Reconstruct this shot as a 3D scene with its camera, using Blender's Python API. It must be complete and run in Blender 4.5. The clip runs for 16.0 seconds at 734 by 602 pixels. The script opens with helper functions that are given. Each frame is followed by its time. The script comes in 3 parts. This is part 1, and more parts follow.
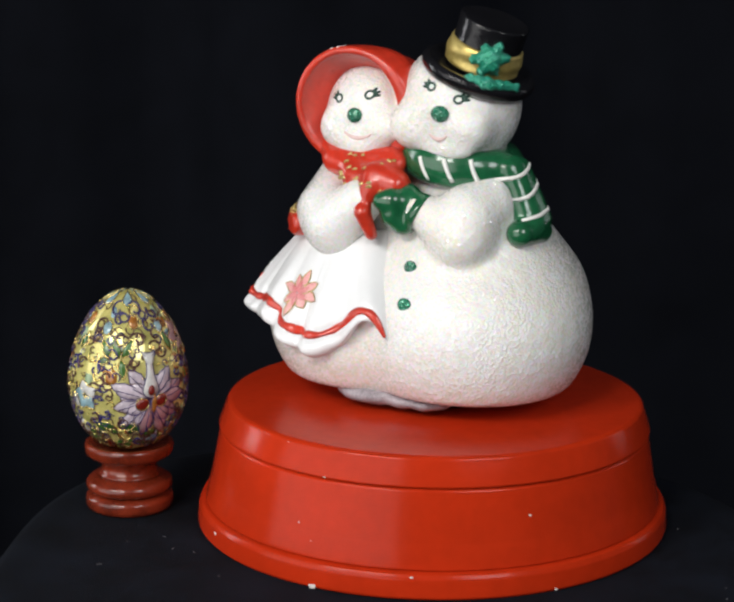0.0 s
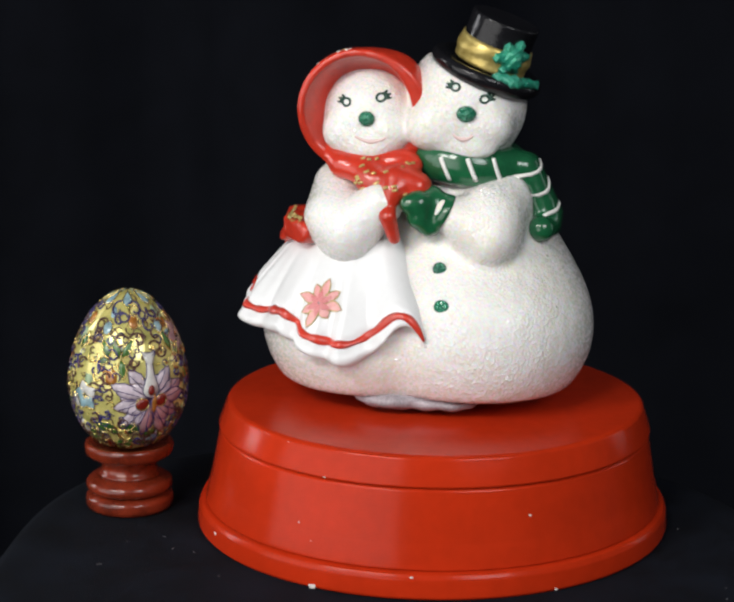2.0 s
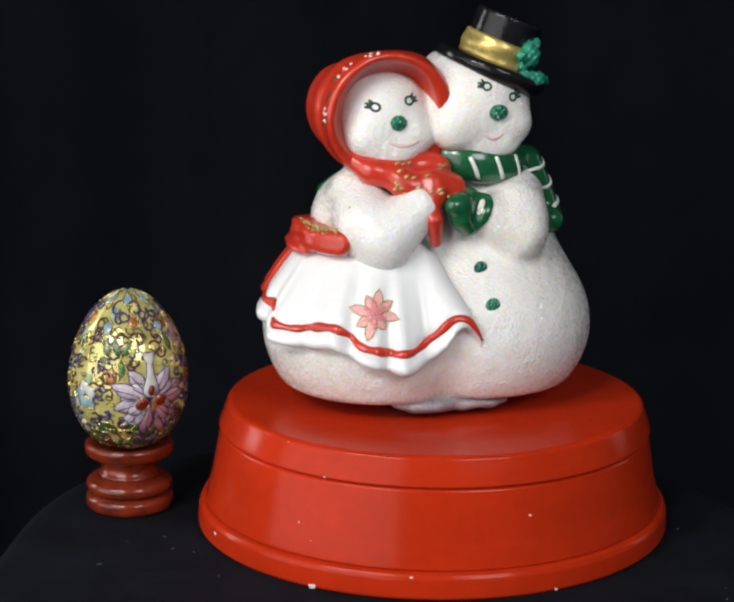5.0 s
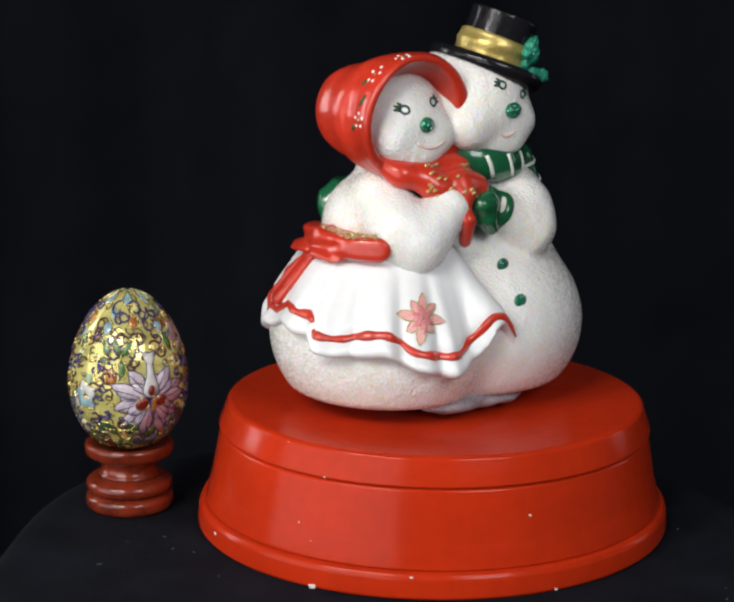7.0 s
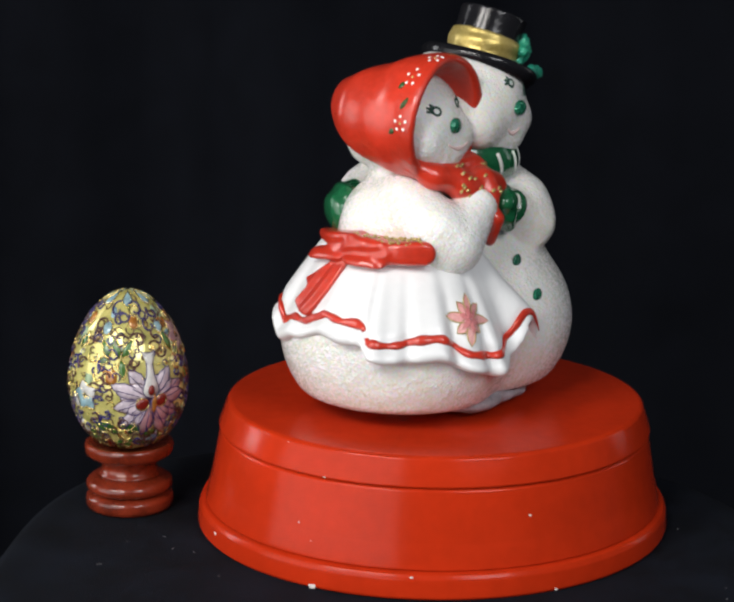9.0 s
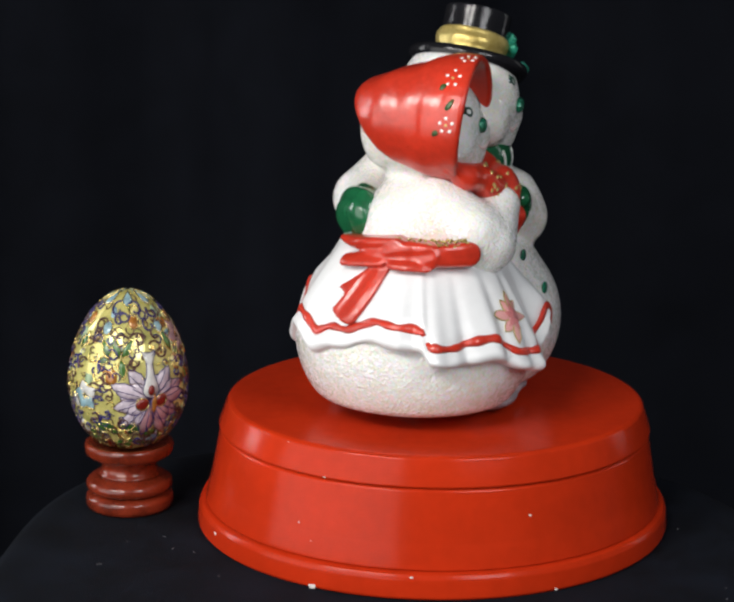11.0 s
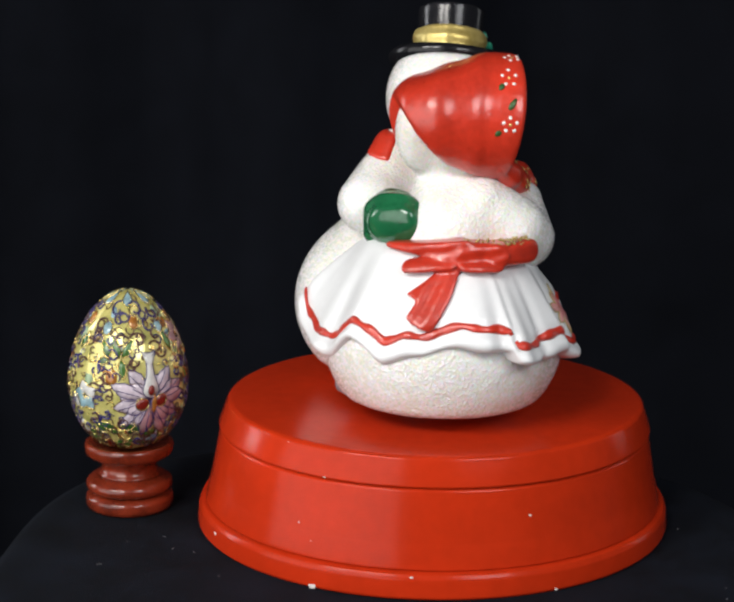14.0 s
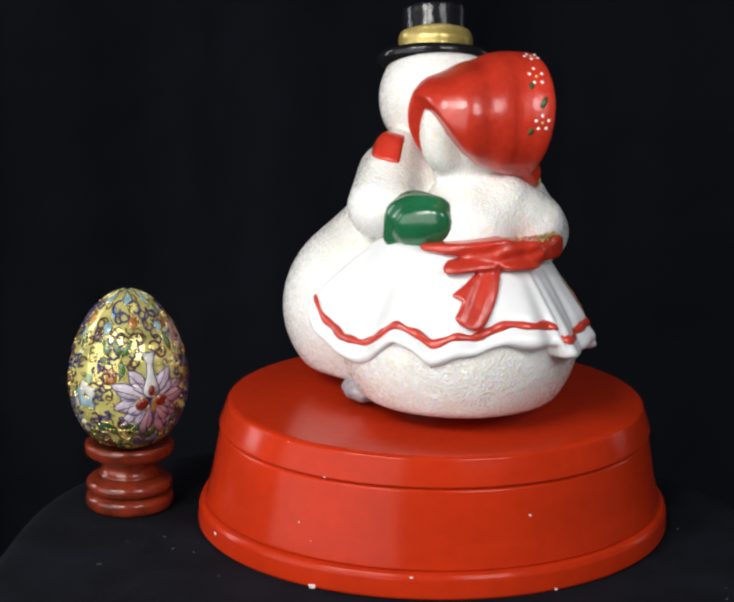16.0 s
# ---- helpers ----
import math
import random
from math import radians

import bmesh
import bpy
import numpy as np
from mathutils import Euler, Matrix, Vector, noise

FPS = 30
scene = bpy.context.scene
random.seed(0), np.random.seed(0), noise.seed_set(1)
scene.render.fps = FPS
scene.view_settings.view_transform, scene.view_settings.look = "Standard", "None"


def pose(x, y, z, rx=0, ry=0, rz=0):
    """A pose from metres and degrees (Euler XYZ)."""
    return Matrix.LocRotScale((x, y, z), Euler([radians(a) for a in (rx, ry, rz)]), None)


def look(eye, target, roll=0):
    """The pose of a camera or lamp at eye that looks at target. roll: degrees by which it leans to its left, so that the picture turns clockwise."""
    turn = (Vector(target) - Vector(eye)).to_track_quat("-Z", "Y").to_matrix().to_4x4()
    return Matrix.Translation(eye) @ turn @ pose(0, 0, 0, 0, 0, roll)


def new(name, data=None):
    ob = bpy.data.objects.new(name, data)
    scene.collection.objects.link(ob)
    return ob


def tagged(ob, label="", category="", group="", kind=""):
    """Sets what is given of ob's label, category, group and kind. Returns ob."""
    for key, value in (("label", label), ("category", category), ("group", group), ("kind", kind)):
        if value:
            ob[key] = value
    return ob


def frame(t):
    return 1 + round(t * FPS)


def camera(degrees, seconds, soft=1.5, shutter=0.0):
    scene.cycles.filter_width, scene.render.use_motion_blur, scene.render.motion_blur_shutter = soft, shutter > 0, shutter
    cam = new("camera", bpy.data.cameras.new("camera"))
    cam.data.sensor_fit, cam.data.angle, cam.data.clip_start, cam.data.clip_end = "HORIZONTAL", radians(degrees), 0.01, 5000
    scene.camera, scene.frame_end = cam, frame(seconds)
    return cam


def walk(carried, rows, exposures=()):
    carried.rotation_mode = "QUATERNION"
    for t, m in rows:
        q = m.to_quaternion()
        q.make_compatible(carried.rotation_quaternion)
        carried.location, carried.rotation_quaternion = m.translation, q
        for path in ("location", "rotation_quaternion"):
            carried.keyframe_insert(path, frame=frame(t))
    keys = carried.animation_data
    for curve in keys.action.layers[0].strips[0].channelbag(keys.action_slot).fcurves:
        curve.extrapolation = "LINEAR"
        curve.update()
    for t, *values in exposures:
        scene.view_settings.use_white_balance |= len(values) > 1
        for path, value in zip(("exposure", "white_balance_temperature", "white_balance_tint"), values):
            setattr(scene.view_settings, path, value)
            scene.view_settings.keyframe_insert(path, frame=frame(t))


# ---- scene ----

TABLE = 0.75            # height of the table top
LID = TABLE + 0.0437    # height of the music box's top face

# ---- camera ----
cam = camera(23.98, 16.0, soft=2.7)
EYE = Vector((0.0, -0.58235, LID + 0.16891))
YAW, PITCH = radians(-2.323), radians(-13.167)
AIM = Vector((math.sin(YAW) * math.cos(PITCH), math.cos(YAW) * math.cos(PITCH), math.sin(PITCH)))
walk(cam, [(0.0, look(EYE, EYE + AIM, 1.164)), (16.0, look(EYE, EYE + AIM, 1.164))],
     [(0.0, -0.06), (4.0, -0.05), (6.5, 0.02), (8.5, 0.10), (11.5, 0.13), (16.0, 0.14)])

# ---- light ----
world = bpy.data.worlds.new("world")
scene.world = world
world.use_nodes = True
world.node_tree.nodes["Background"].inputs[0].default_value = (0.55, 0.62, 0.75, 1)
world.node_tree.nodes["Background"].inputs[1].default_value = 0.065


def area_lamp(name, eye, target, w, h, watts, colour):
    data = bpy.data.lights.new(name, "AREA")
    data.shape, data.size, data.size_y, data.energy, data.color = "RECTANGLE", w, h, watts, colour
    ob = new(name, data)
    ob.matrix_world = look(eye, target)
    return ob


area_lamp("softbox_key", (-0.66, -0.78, LID + 0.70), (-0.03, 0, LID + 0.03), 0.22, 0.26, 4.6, (1.0, 0.97, 0.93))
area_lamp("softbox_key", (-0.36, -0.95, LID + 0.74), (-0.03, 0, LID + 0.03), 0.22, 0.26, 4.6, (1.0, 0.97, 0.93))
# added wide panel, unseen: lifts the lower fronts and the sheen on the base
area_lamp("added_fill_wide", (-0.85, -0.87, LID + 0.15), (0, 0, LID + 0.05), 1.6, 0.9, 9.5, (1.0, 0.98, 0.96))
# unseen fill, added to brighten the right side of the pair
area_lamp("added_fill_right", (0.50, -0.85, LID + 0.60), (0, 0, LID + 0.03), 0.40, 0.40, 4.3, (0.97, 0.98, 1.0))
area_lamp("softbox_side", (-1.0, 0.22, LID + 0.25), (0, 0, LID), 0.14, 0.5, 1.7, (0.95, 0.97, 1.0))
area_lamp("softbox_side", (0.95, 0.38, LID + 0.25), (0, 0, LID), 0.10, 0.5, 0.25, (0.95, 0.97, 1.0))


# ---- materials ----
def material(name, colour, rough=0.5, metal=0.0, vary=0.12, scale=60.0, bump=0.0, bump_scale=600.0, coat=0.0, second=None, spec=0.5):
    """A procedural surface: colour mottled at two scales, with fine relief."""
    m = bpy.data.materials.new(name)
    m.use_nodes = True
    nt = m.node_tree
    N, L = nt.nodes, nt.links
    b = N["Principled BSDF"]
    b.inputs["Metallic"].default_value = metal
    b.inputs["Coat Weight"].default_value = coat
    b.inputs["Coat Roughness"].default_value = 0.12
    b.inputs["Specular IOR Level"].default_value = spec
    tc = N.new("ShaderNodeTexCoord")
    big, fine = N.new("ShaderNodeTexNoise"), N.new("ShaderNodeTexNoise")
    big.inputs["Scale"].default_value, fine.inputs["Scale"].default_value = scale, scale * 9
    big.inputs["Detail"].default_value = fine.inputs["Detail"].default_value = 4
    L.new(tc.outputs["Object"], big.inputs["Vector"])
    L.new(tc.outputs["Object"], fine.inputs["Vector"])
    mix = N.new("ShaderNodeMath")
    mix.operation = "MULTIPLY_ADD"
    mix.inputs[1].default_value = 0.35
    L.new(fine.outputs["Fac"], mix.inputs[0])
    half = N.new("ShaderNodeMath")
    half.operation = "MULTIPLY"
    half.inputs[1].default_value = 0.65
    L.new(big.outputs["Fac"], half.inputs[0])
    L.new(half.outputs[0], mix.inputs[2])
    ramp = N.new("ShaderNodeValToRGB")
    c = Vector(colour)
    d = Vector(second) if second else c * (1 - vary * 2)
    ramp.color_ramp.elements[0].position, ramp.color_ramp.elements[1].position = 0.36, 0.64
    ramp.color_ramp.elements[0].color = (*d, 1)
    ramp.color_ramp.elements[1].color = (*c, 1)
    L.new(mix.outputs[0], ramp.inputs[0])
    L.new(ramp.outputs[0], b.inputs["Base Color"])
    mr = N.new("ShaderNodeMapRange")
    mr.inputs["To Min"].default_value, mr.inputs["To Max"].default_value = rough * 0.8, min(1, rough * 1.2)
    L.new(fine.outputs["Fac"], mr.inputs["Value"])
    L.new(mr.outputs[0], b.inputs["Roughness"])
    if bump:
        t = N.new("ShaderNodeTexNoise")
        t.inputs["Scale"].default_value, t.inputs["Detail"].default_value = bump_scale, 3
        L.new(tc.outputs["Object"], t.inputs["Vector"])
        bp = N.new("ShaderNodeBump")
        bp.inputs["Strength"].default_value, bp.inputs["Distance"].default_value = bump, 0.0006
        L.new(t.outputs["Fac"], bp.inputs["Height"])
        L.new(bp.outputs[0], b.inputs["Normal"])
    return m


def glitter(name, colour, second, cells, strength, rough=0.35, coat=0.5, metal=0.0, spark=0.35, lumps=0.0, pearl=0.0):
    """Paint strewn with glitter: small facets that catch the light one by one."""
    m = material(name, colour, rough, metal, scale=28, second=second, coat=coat)
    N, L = m.node_tree.nodes, m.node_tree.links
    b = N["Principled BSDF"]
    tc = N.new("ShaderNodeTexCoord")
    v = N.new("ShaderNodeTexVoronoi")
    v.inputs["Scale"].default_value = cells
    L.new(tc.outputs["Object"], v.inputs["Vector"])
    patch = N.new("ShaderNodeTexNoise")
    patch.inputs["Scale"].default_value = 45
    L.new(tc.outputs["Object"], patch.inputs["Vector"])
    amount = N.new("ShaderNodeMapRange")
    amount.inputs["From Min"].default_value, amount.inputs["From Max"].default_value = 0.35, 0.6
    amount.inputs["To Min"].default_value, amount.inputs["To Max"].default_value = strength * 0.35, strength
    L.new(patch.outputs["Fac"], amount.inputs["Value"])
    bp = N.new("ShaderNodeBump")
    bp.inputs["Distance"].default_value = 0.0006
    L.new(amount.outputs[0], bp.inputs["Strength"])
    L.new(v.outputs["Distance"], bp.inputs["Height"])
    if lumps:
        # the uneven plaster under the glitter
        clump = N.new("ShaderNodeTexNoise")
        clump.inputs["Scale"].default_value, clump.inputs["Detail"].default_value = 190, 2
        L.new(tc.outputs["Object"], clump.inputs["Vector"])
        rise = N.new("ShaderNodeBump")
        rise.inputs["Strength"].default_value, rise.inputs["Distance"].default_value = lumps, 0.0022
        L.new(clump.outputs["Fac"], rise.inputs["Height"])
        L.new(rise.outputs[0], bp.inputs["Normal"])
    # each grain's own facet
    flake = N.new("ShaderNodeTexVoronoi")
    flake.inputs["Scale"].default_value = cells * 1.2
    L.new(tc.outputs["Object"], flake.inputs["Vector"])
    if pearl:
        # pearly grains, each tinted a little its own way
        tint = N.new("ShaderNodeMix")
        tint.data_type, tint.blend_type = "RGBA", "OVERLAY"
        tint.inputs["Factor"].default_value = pearl
        L.new(b.inputs["Base Color"].links[0].from_socket, tint.inputs["A"])
        L.new(flake.outputs["Color"], tint.inputs["B"])
        L.new(tint.outputs["Result"], b.inputs["Base Color"])
    off = N.new("ShaderNodeVectorMath")
    off.operation = "SUBTRACT"
    off.inputs[1].default_value = (0.5, 0.5, 0.5)
    L.new(flake.outputs["Color"], off.inputs[0])
    for socket, k in (("Normal", spark * 0.13), ("Coat Normal", spark * 2)):
        size = N.new("ShaderNodeVectorMath")
        size.operation = "SCALE"
        size.inputs["Scale"].default_value = k
        L.new(off.outputs[0], size.inputs[0])
        add = N.new("ShaderNodeVectorMath")
        add.operation = "ADD"
        L.new(bp.outputs[0], add.inputs[0])
        L.new(size.outputs[0], add.inputs[1])
        unit = N.new("ShaderNodeVectorMath")
        unit.operation = "NORMALIZE"
        L.new(add.outputs[0], unit.inputs[0])
        L.new(unit.outputs[0], b.inputs[socket])
    return m


M = {
    "snow": glitter("snow_glitter", (0.79, 0.80, 0.79), (0.78, 0.76, 0.70), 1050, 0.42, coat=0.85, spark=0.68, lumps=0.27, pearl=0.3),
    "white": material("white_glaze", (0.79, 0.80, 0.81), 0.35, vary=0.03, scale=40, coat=0.2, bump=0.12, bump_scale=300),
    "red": material("red_glaze", (0.62, 0.038, 0.016), 0.30, vary=0.16, scale=50, coat=0.35, bump=0.6, bump_scale=200),
    "green": material("green_glaze", (0.012, 0.13, 0.05), 0.22, vary=0.2, scale=70, coat=0.5, bump=0.3, bump_scale=200),
    "black": material("black_glaze", (0.010, 0.010, 0.012), 0.2, vary=0.2, scale=60, coat=0.15, bump=0.4, bump_scale=240, spec=0.28),
    "gold": material("gold_paint", (0.64, 0.52, 0.19), 0.34, metal=0.55, scale=90, second=(0.42, 0.31, 0.08), bump=0.3, bump_scale=300),
    "teal": glitter("teal_glitter", (0.03, 0.38, 0.22), (0.015, 0.20, 0.16), 1500, 0.7, 0.3, 0.6, 0.2),
    "jade": glitter("green_glitter", (0.012, 0.24, 0.13), (0.005, 0.10, 0.055), 1000, 0.9, 0.25, 0.9, 0.3, spark=0.6),
    "pink": glitter("pink_glitter", (0.80, 0.47, 0.44), (0.74, 0.30, 0.30), 1100, 0.4, 0.4, 0.3),
    "deeppink": glitter("deep_pink_glitter", (0.74, 0.30, 0.30), (0.60, 0.16, 0.17), 1100, 0.4, 0.4, 0.3),
    "blush": material("pale_pink_paint", (0.78, 0.58, 0.56), 0.5, vary=0.08, scale=80),
    "ink": material("dark_green_line_paint", (0.012, 0.06, 0.04), 0.4),
    "leafpaint": material("olive_leaf_paint", (0.035, 0.10, 0.025), 0.35),
    "line": material("white_line_paint", (0.83, 0.83, 0.80), 0.45, vary=0.05),
    "fleck": glitter("gold_green_glitter", (0.66, 0.50, 0.18), (0.44, 0.34, 0.12), 1600, 0.6, 0.3, 0.6, 0.4),
    "ice": material("lavender_ice", (0.46, 0.42, 0.46), 0.4, vary=0.3, scale=150, bump=0.6, bump_scale=350),
    "base": material("red_enamel", (0.52, 0.030, 0.006), 0.21, vary=0.10, scale=25, coat=0.06, bump=0.08, bump_scale=110, spec=0.13),
    "chip": material("chipped_primer", (0.75, 0.70, 0.66), 0.7),
    "lint": material("grey_lint", (0.16, 0.16, 0.17), 0.9),
    "wood": material("varnished_red_wood", (0.21, 0.027, 0.010), 0.24, vary=0.3, scale=120, coat=0.3, bump=0.15, bump_scale=400, spec=0.4),
    "cloth": material("black_cloth", (0.0055, 0.008, 0.0145), 0.95, vary=0.35, scale=45, bump=0.6, bump_scale=1600, spec=0.15),
    "drop": material("black_backdrop_cloth", (0.0065, 0.0075, 0.011), 1.0, vary=0.2, scale=4, bump=0.2, bump_scale=500, spec=0.05),
    "egg": material("gilt_enamel", (0.84, 0.74, 0.26), 0.14, metal=0.35, scale=170, second=(0.44, 0.44, 0.13), bump=0.15, bump_scale=900, coat=0.6),
    "wire": material("dark_copper_wire", (0.09, 0.035, 0.03), 0.3, metal=0.4),
    "bluewire": material("violet_enamel", (0.035, 0.025, 0.12), 0.25, coat=0.5),
    "goldwire": material("bright_gilt_wire", (0.88, 0.70, 0.28), 0.2, metal=0.9),
    "leaf": material("green_enamel", (0.06, 0.16, 0.03), 0.2, vary=0.3, scale=200, coat=0.5),
    "lemon": material("lemon_enamel", (0.78, 0.70, 0.26), 0.18, vary=0.15, scale=220, coat=0.5),
    "mint": material("mint_enamel", (0.36, 0.50, 0.30), 0.2, vary=0.25, scale=220, coat=0.5),
    "mauve": material("mauve_enamel", (0.62, 0.54, 0.61), 0.22, vary=0.2, scale=220, coat=0.5),
    "rose": material("rose_enamel", (0.46, 0.26, 0.28), 0.22, vary=0.25, scale=220, coat=0.5),
    "ruby": material("ruby_enamel", (0.16, 0.012, 0.008), 0.2, coat=0.5),
    "sky": material("pale_blue_enamel", (0.30, 0.48, 0.55), 0.2, vary=0.25, scale=220, coat=0.5),
    "milk": material("milky_enamel", (0.62, 0.62, 0.60), 0.2, vary=0.12, scale=220, coat=0.5),
    "amber": material("amber_enamel", (0.45, 0.17, 0.03), 0.2, vary=0.3, scale=200, coat=0.5),
}


# ---- mesh helpers ----
def part(name, bm, mat, parent=None, label=""):
    me = bpy.data.meshes.new(name)
    bm.normal_update()
    bm.to_mesh(me)
    bm.free()
    me.materials.append(M[mat])
    for p in me.polygons:
        p.use_smooth = True
    ob = new(name, me)
    ob.parent = parent
    return tagged(ob, label)


def lathe(profile, n=96, oval=0.0, turn=0.0):
    """A turned solid from (radius, height) pairs, in millimetres."""
    bm = bmesh.new()
    rings = []
    for r, h in profile:
        ring = []
        for i in range(n):
            a = 2 * math.pi * i / n
            x, y = r * math.cos(a) * (1 + oval), r * math.sin(a) * (1 - oval)
            ring.append(bm.verts.new((0.001 * (x * math.cos(turn) - y * math.sin(turn)), 0.001 * (x * math.sin(turn) + y * math.cos(turn)), 0.001 * h)))
        rings.append(ring)
    for a, b in zip(rings, rings[1:]):
        for i in range(n):
            bm.faces.new((a[i], a[(i + 1) % n], b[(i + 1) % n], b[i]))
    bm.faces.new(rings[0][::-1])
    bm.faces.new(rings[-1])
    bmesh.ops.recalc_face_normals(bm, faces=bm.faces)
    return bm


def rounded(profile, steps=3, r=0.35):
    """Softens the corners of a lathe profile."""
    out = [profile[0]]
    for a, b, c in zip(profile, profile[1:], profile[2:]):
        A, B, C = Vector(a), Vector(b), Vector(c)
        k = min(r, (A - B).length * 0.45, (C - B).length * 0.45)
        p, q = B + (A - B).normalized() * k, B + (C - B).normalized() * k
        out += [tuple(p * (1 - t) ** 2 + B * 2 * t * (1 - t) + q * t * t) for t in [i / steps for i in range(steps + 1)]]
    return out + [profile[-1]]


def tube_mesh(points, radius, normals=None, flat=1.0, n=6):
    """Vertices and faces of a tube along points; with normals its section is flattened along them."""
    P = [Vector(p) for p in points]
    verts, faces = [], []
    for i, p in enumerate(P):
        t = (P[min(i + 1, len(P) - 1)] - P[max(i - 1, 0)]).normalized()
        nn = Vector(normals[i]) if normals is not None else (Vector((0, 0, 1)) if abs(t.z) < 0.9 else Vector((0, 1, 0)))
        s = t.cross(nn).normalized()
        nn = s.cross(t).normalized()
        r = radius[i] if isinstance(radius, (list, tuple)) else radius
        for k in range(n):
            a = 2 * math.pi * k / n
            verts.append(tuple(p + s * (r * math.cos(a)) + nn * (r * flat * math.sin(a))))
    for i in range(len(P) - 1):
        for k in range(n):
            faces.append((i * n + k, i * n + (k + 1) % n, (i + 1) * n + (k + 1) % n, (i + 1) * n + k))
    faces.append(tuple(range(n))[::-1])
    faces.append(tuple(range((len(P) - 1) * n, len(P) * n)))
    return verts, faces


# ---- clay: solids given by distance fields, in millimetres ----
def ball(P, c, r, turn=None):
    """Ellipsoid with centre c and radii r; turn: degrees about z."""
    x, y, z = P[0] - c[0], P[1] - c[1], P[2] - c[2]
    if turn:
        k, s = math.cos(radians(turn)), math.sin(radians(turn))
        x, y = k * x + s * y, -s * x + k * y
    k0 = np.sqrt((x / r[0]) ** 2 + (y / r[1]) ** 2 + (z / r[2]) ** 2)
    k1 = np.sqrt((x / r[0] ** 2) ** 2 + (y / r[1] ** 2) ** 2 + (z / r[2] ** 2) ** 2) + 1e-9
    return k0 * (k0 - 1) / k1


def limb(P, a, b, ra, rb):
    """Capsule from a to b with a radius at each end."""
    d = [b[i] - a[i] for i in range(3)]
    dd = sum(v * v for v in d)
    h = np.clip(sum((P[i] - a[i]) * d[i] for i in range(3)) / dd, 0, 1)
    return np.sqrt(sum((P[i] - a[i] - d[i] * h) ** 2 for i in range(3))) - (ra + (rb - ra) * h)


def join(a, b, k):
    h = np.clip(0.5 + 0.5 * (b - a) / k, 0, 1)
    return b + (a - b) * h - k * h * (1 - h)


def cut(a, b, k):
    return -join(-a, -b, k)


def melt(fields, k):
    f = fields[0]
    for g in fields[1:]:
        f = join(f, g, k)
    return f


def net(field, lo, hi, h):
    """Surface net of field(P) < 0 inside the box lo..hi with cell h."""
    ax = [np.arange(lo[i], hi[i] + h, h, dtype=np.float32) for i in range(3)]
    P = (ax[0][:, None, None], ax[1][None, :, None], ax[2][None, None, :])
    F = np.ascontiguousarray(np.broadcast_to(field(P), tuple(len(a) for a in ax)).astype(np.float32))
    n = tuple(s - 1 for s in F.shape)
    acc, cnt = np.zeros(n + (3,), np.float32), np.zeros(n, np.float32)

    def sl(o):
        return tuple(slice(o[i], o[i] + n[i]) for i in range(3))

    corners = [(i, j, k) for i in (0, 1) for j in (0, 1) for k in (0, 1)]
    for o in corners:
        for axis in range(3):
            if o[axis]:
                continue
            q = tuple(o[i] + (i == axis) for i in range(3))
            a, b = F[sl(o)], F[sl(q)]
            cross = (a < 0) != (b < 0)
            t = np.where(cross, a / np.where(cross, a - b, 1), 0)
            for i in range(3):
                acc[..., i] += np.where(cross, o[i] + (t if i == axis else 0), 0)
            cnt += cross
    used = cnt > 0
    index = np.full(n, -1, np.int64)
    index[used] = np.arange(used.sum())
    cell = np.argwhere(used)
    verts = (cell + acc[used] / cnt[used][:, None]) * h + np.array(lo)
    faces = []
    for axis in range(3):
        u, v = (axis + 1) % 3, (axis + 2) % 3
        a = F
        s0 = [slice(None)] * 3
        s1 = [slice(None)] * 3
        s0[axis], s1[axis] = slice(0, -1), slice(1, None)
        A, B = a[tuple(s0)] < 0, a[tuple(s1)] < 0
        for flag, e in ((False, np.argwhere(A & ~B)), (True, np.argwhere(~A & B))):
            e = e[(e[:, u] > 0) & (e[:, v] > 0) & (e[:, u] < n[u]) & (e[:, v] < n[v])]
            if not len(e):
                continue
            q = []
            for du, dv in ((1, 1), (0, 1), (0, 0), (1, 0)):
                c = e.copy()
                c[:, u] -= du
                c[:, v] -= dv
                q.append(index[c[:, 0], c[:, 1], c[:, 2]])
            q = np.stack(q if not flag else q[::-1], 1)
            faces.append(q)
    return verts, np.concatenate(faces)


class Clay:
    """One mesh gathered from solids and painted lines, each with its material."""

    def __init__(self):
        self.verts, self.faces, self.slots, self.mats, self.count = [], [], [], [], 0

    def add(self, verts, faces, mat):
        if mat not in self.mats:
            self.mats.append(mat)
        self.verts.append(np.asarray(verts, float))
        for f in faces:
            self.faces.append([int(i) + self.count for i in f])
        self.slots += [self.mats.index(mat)] * len(faces)
        self.count += len(verts)

    def finish(self, name):
        me = bpy.data.meshes.new(name)
        me.from_pydata((np.concatenate(self.verts) * 0.001).tolist(), [], self.faces)
        for m in self.mats:
            me.materials.append(M[m])
        me.polygons.foreach_set("material_index", self.slots)
        me.polygons.foreach_set("use_smooth", [True] * len(self.faces))
        me.update()
        return new(name, me)


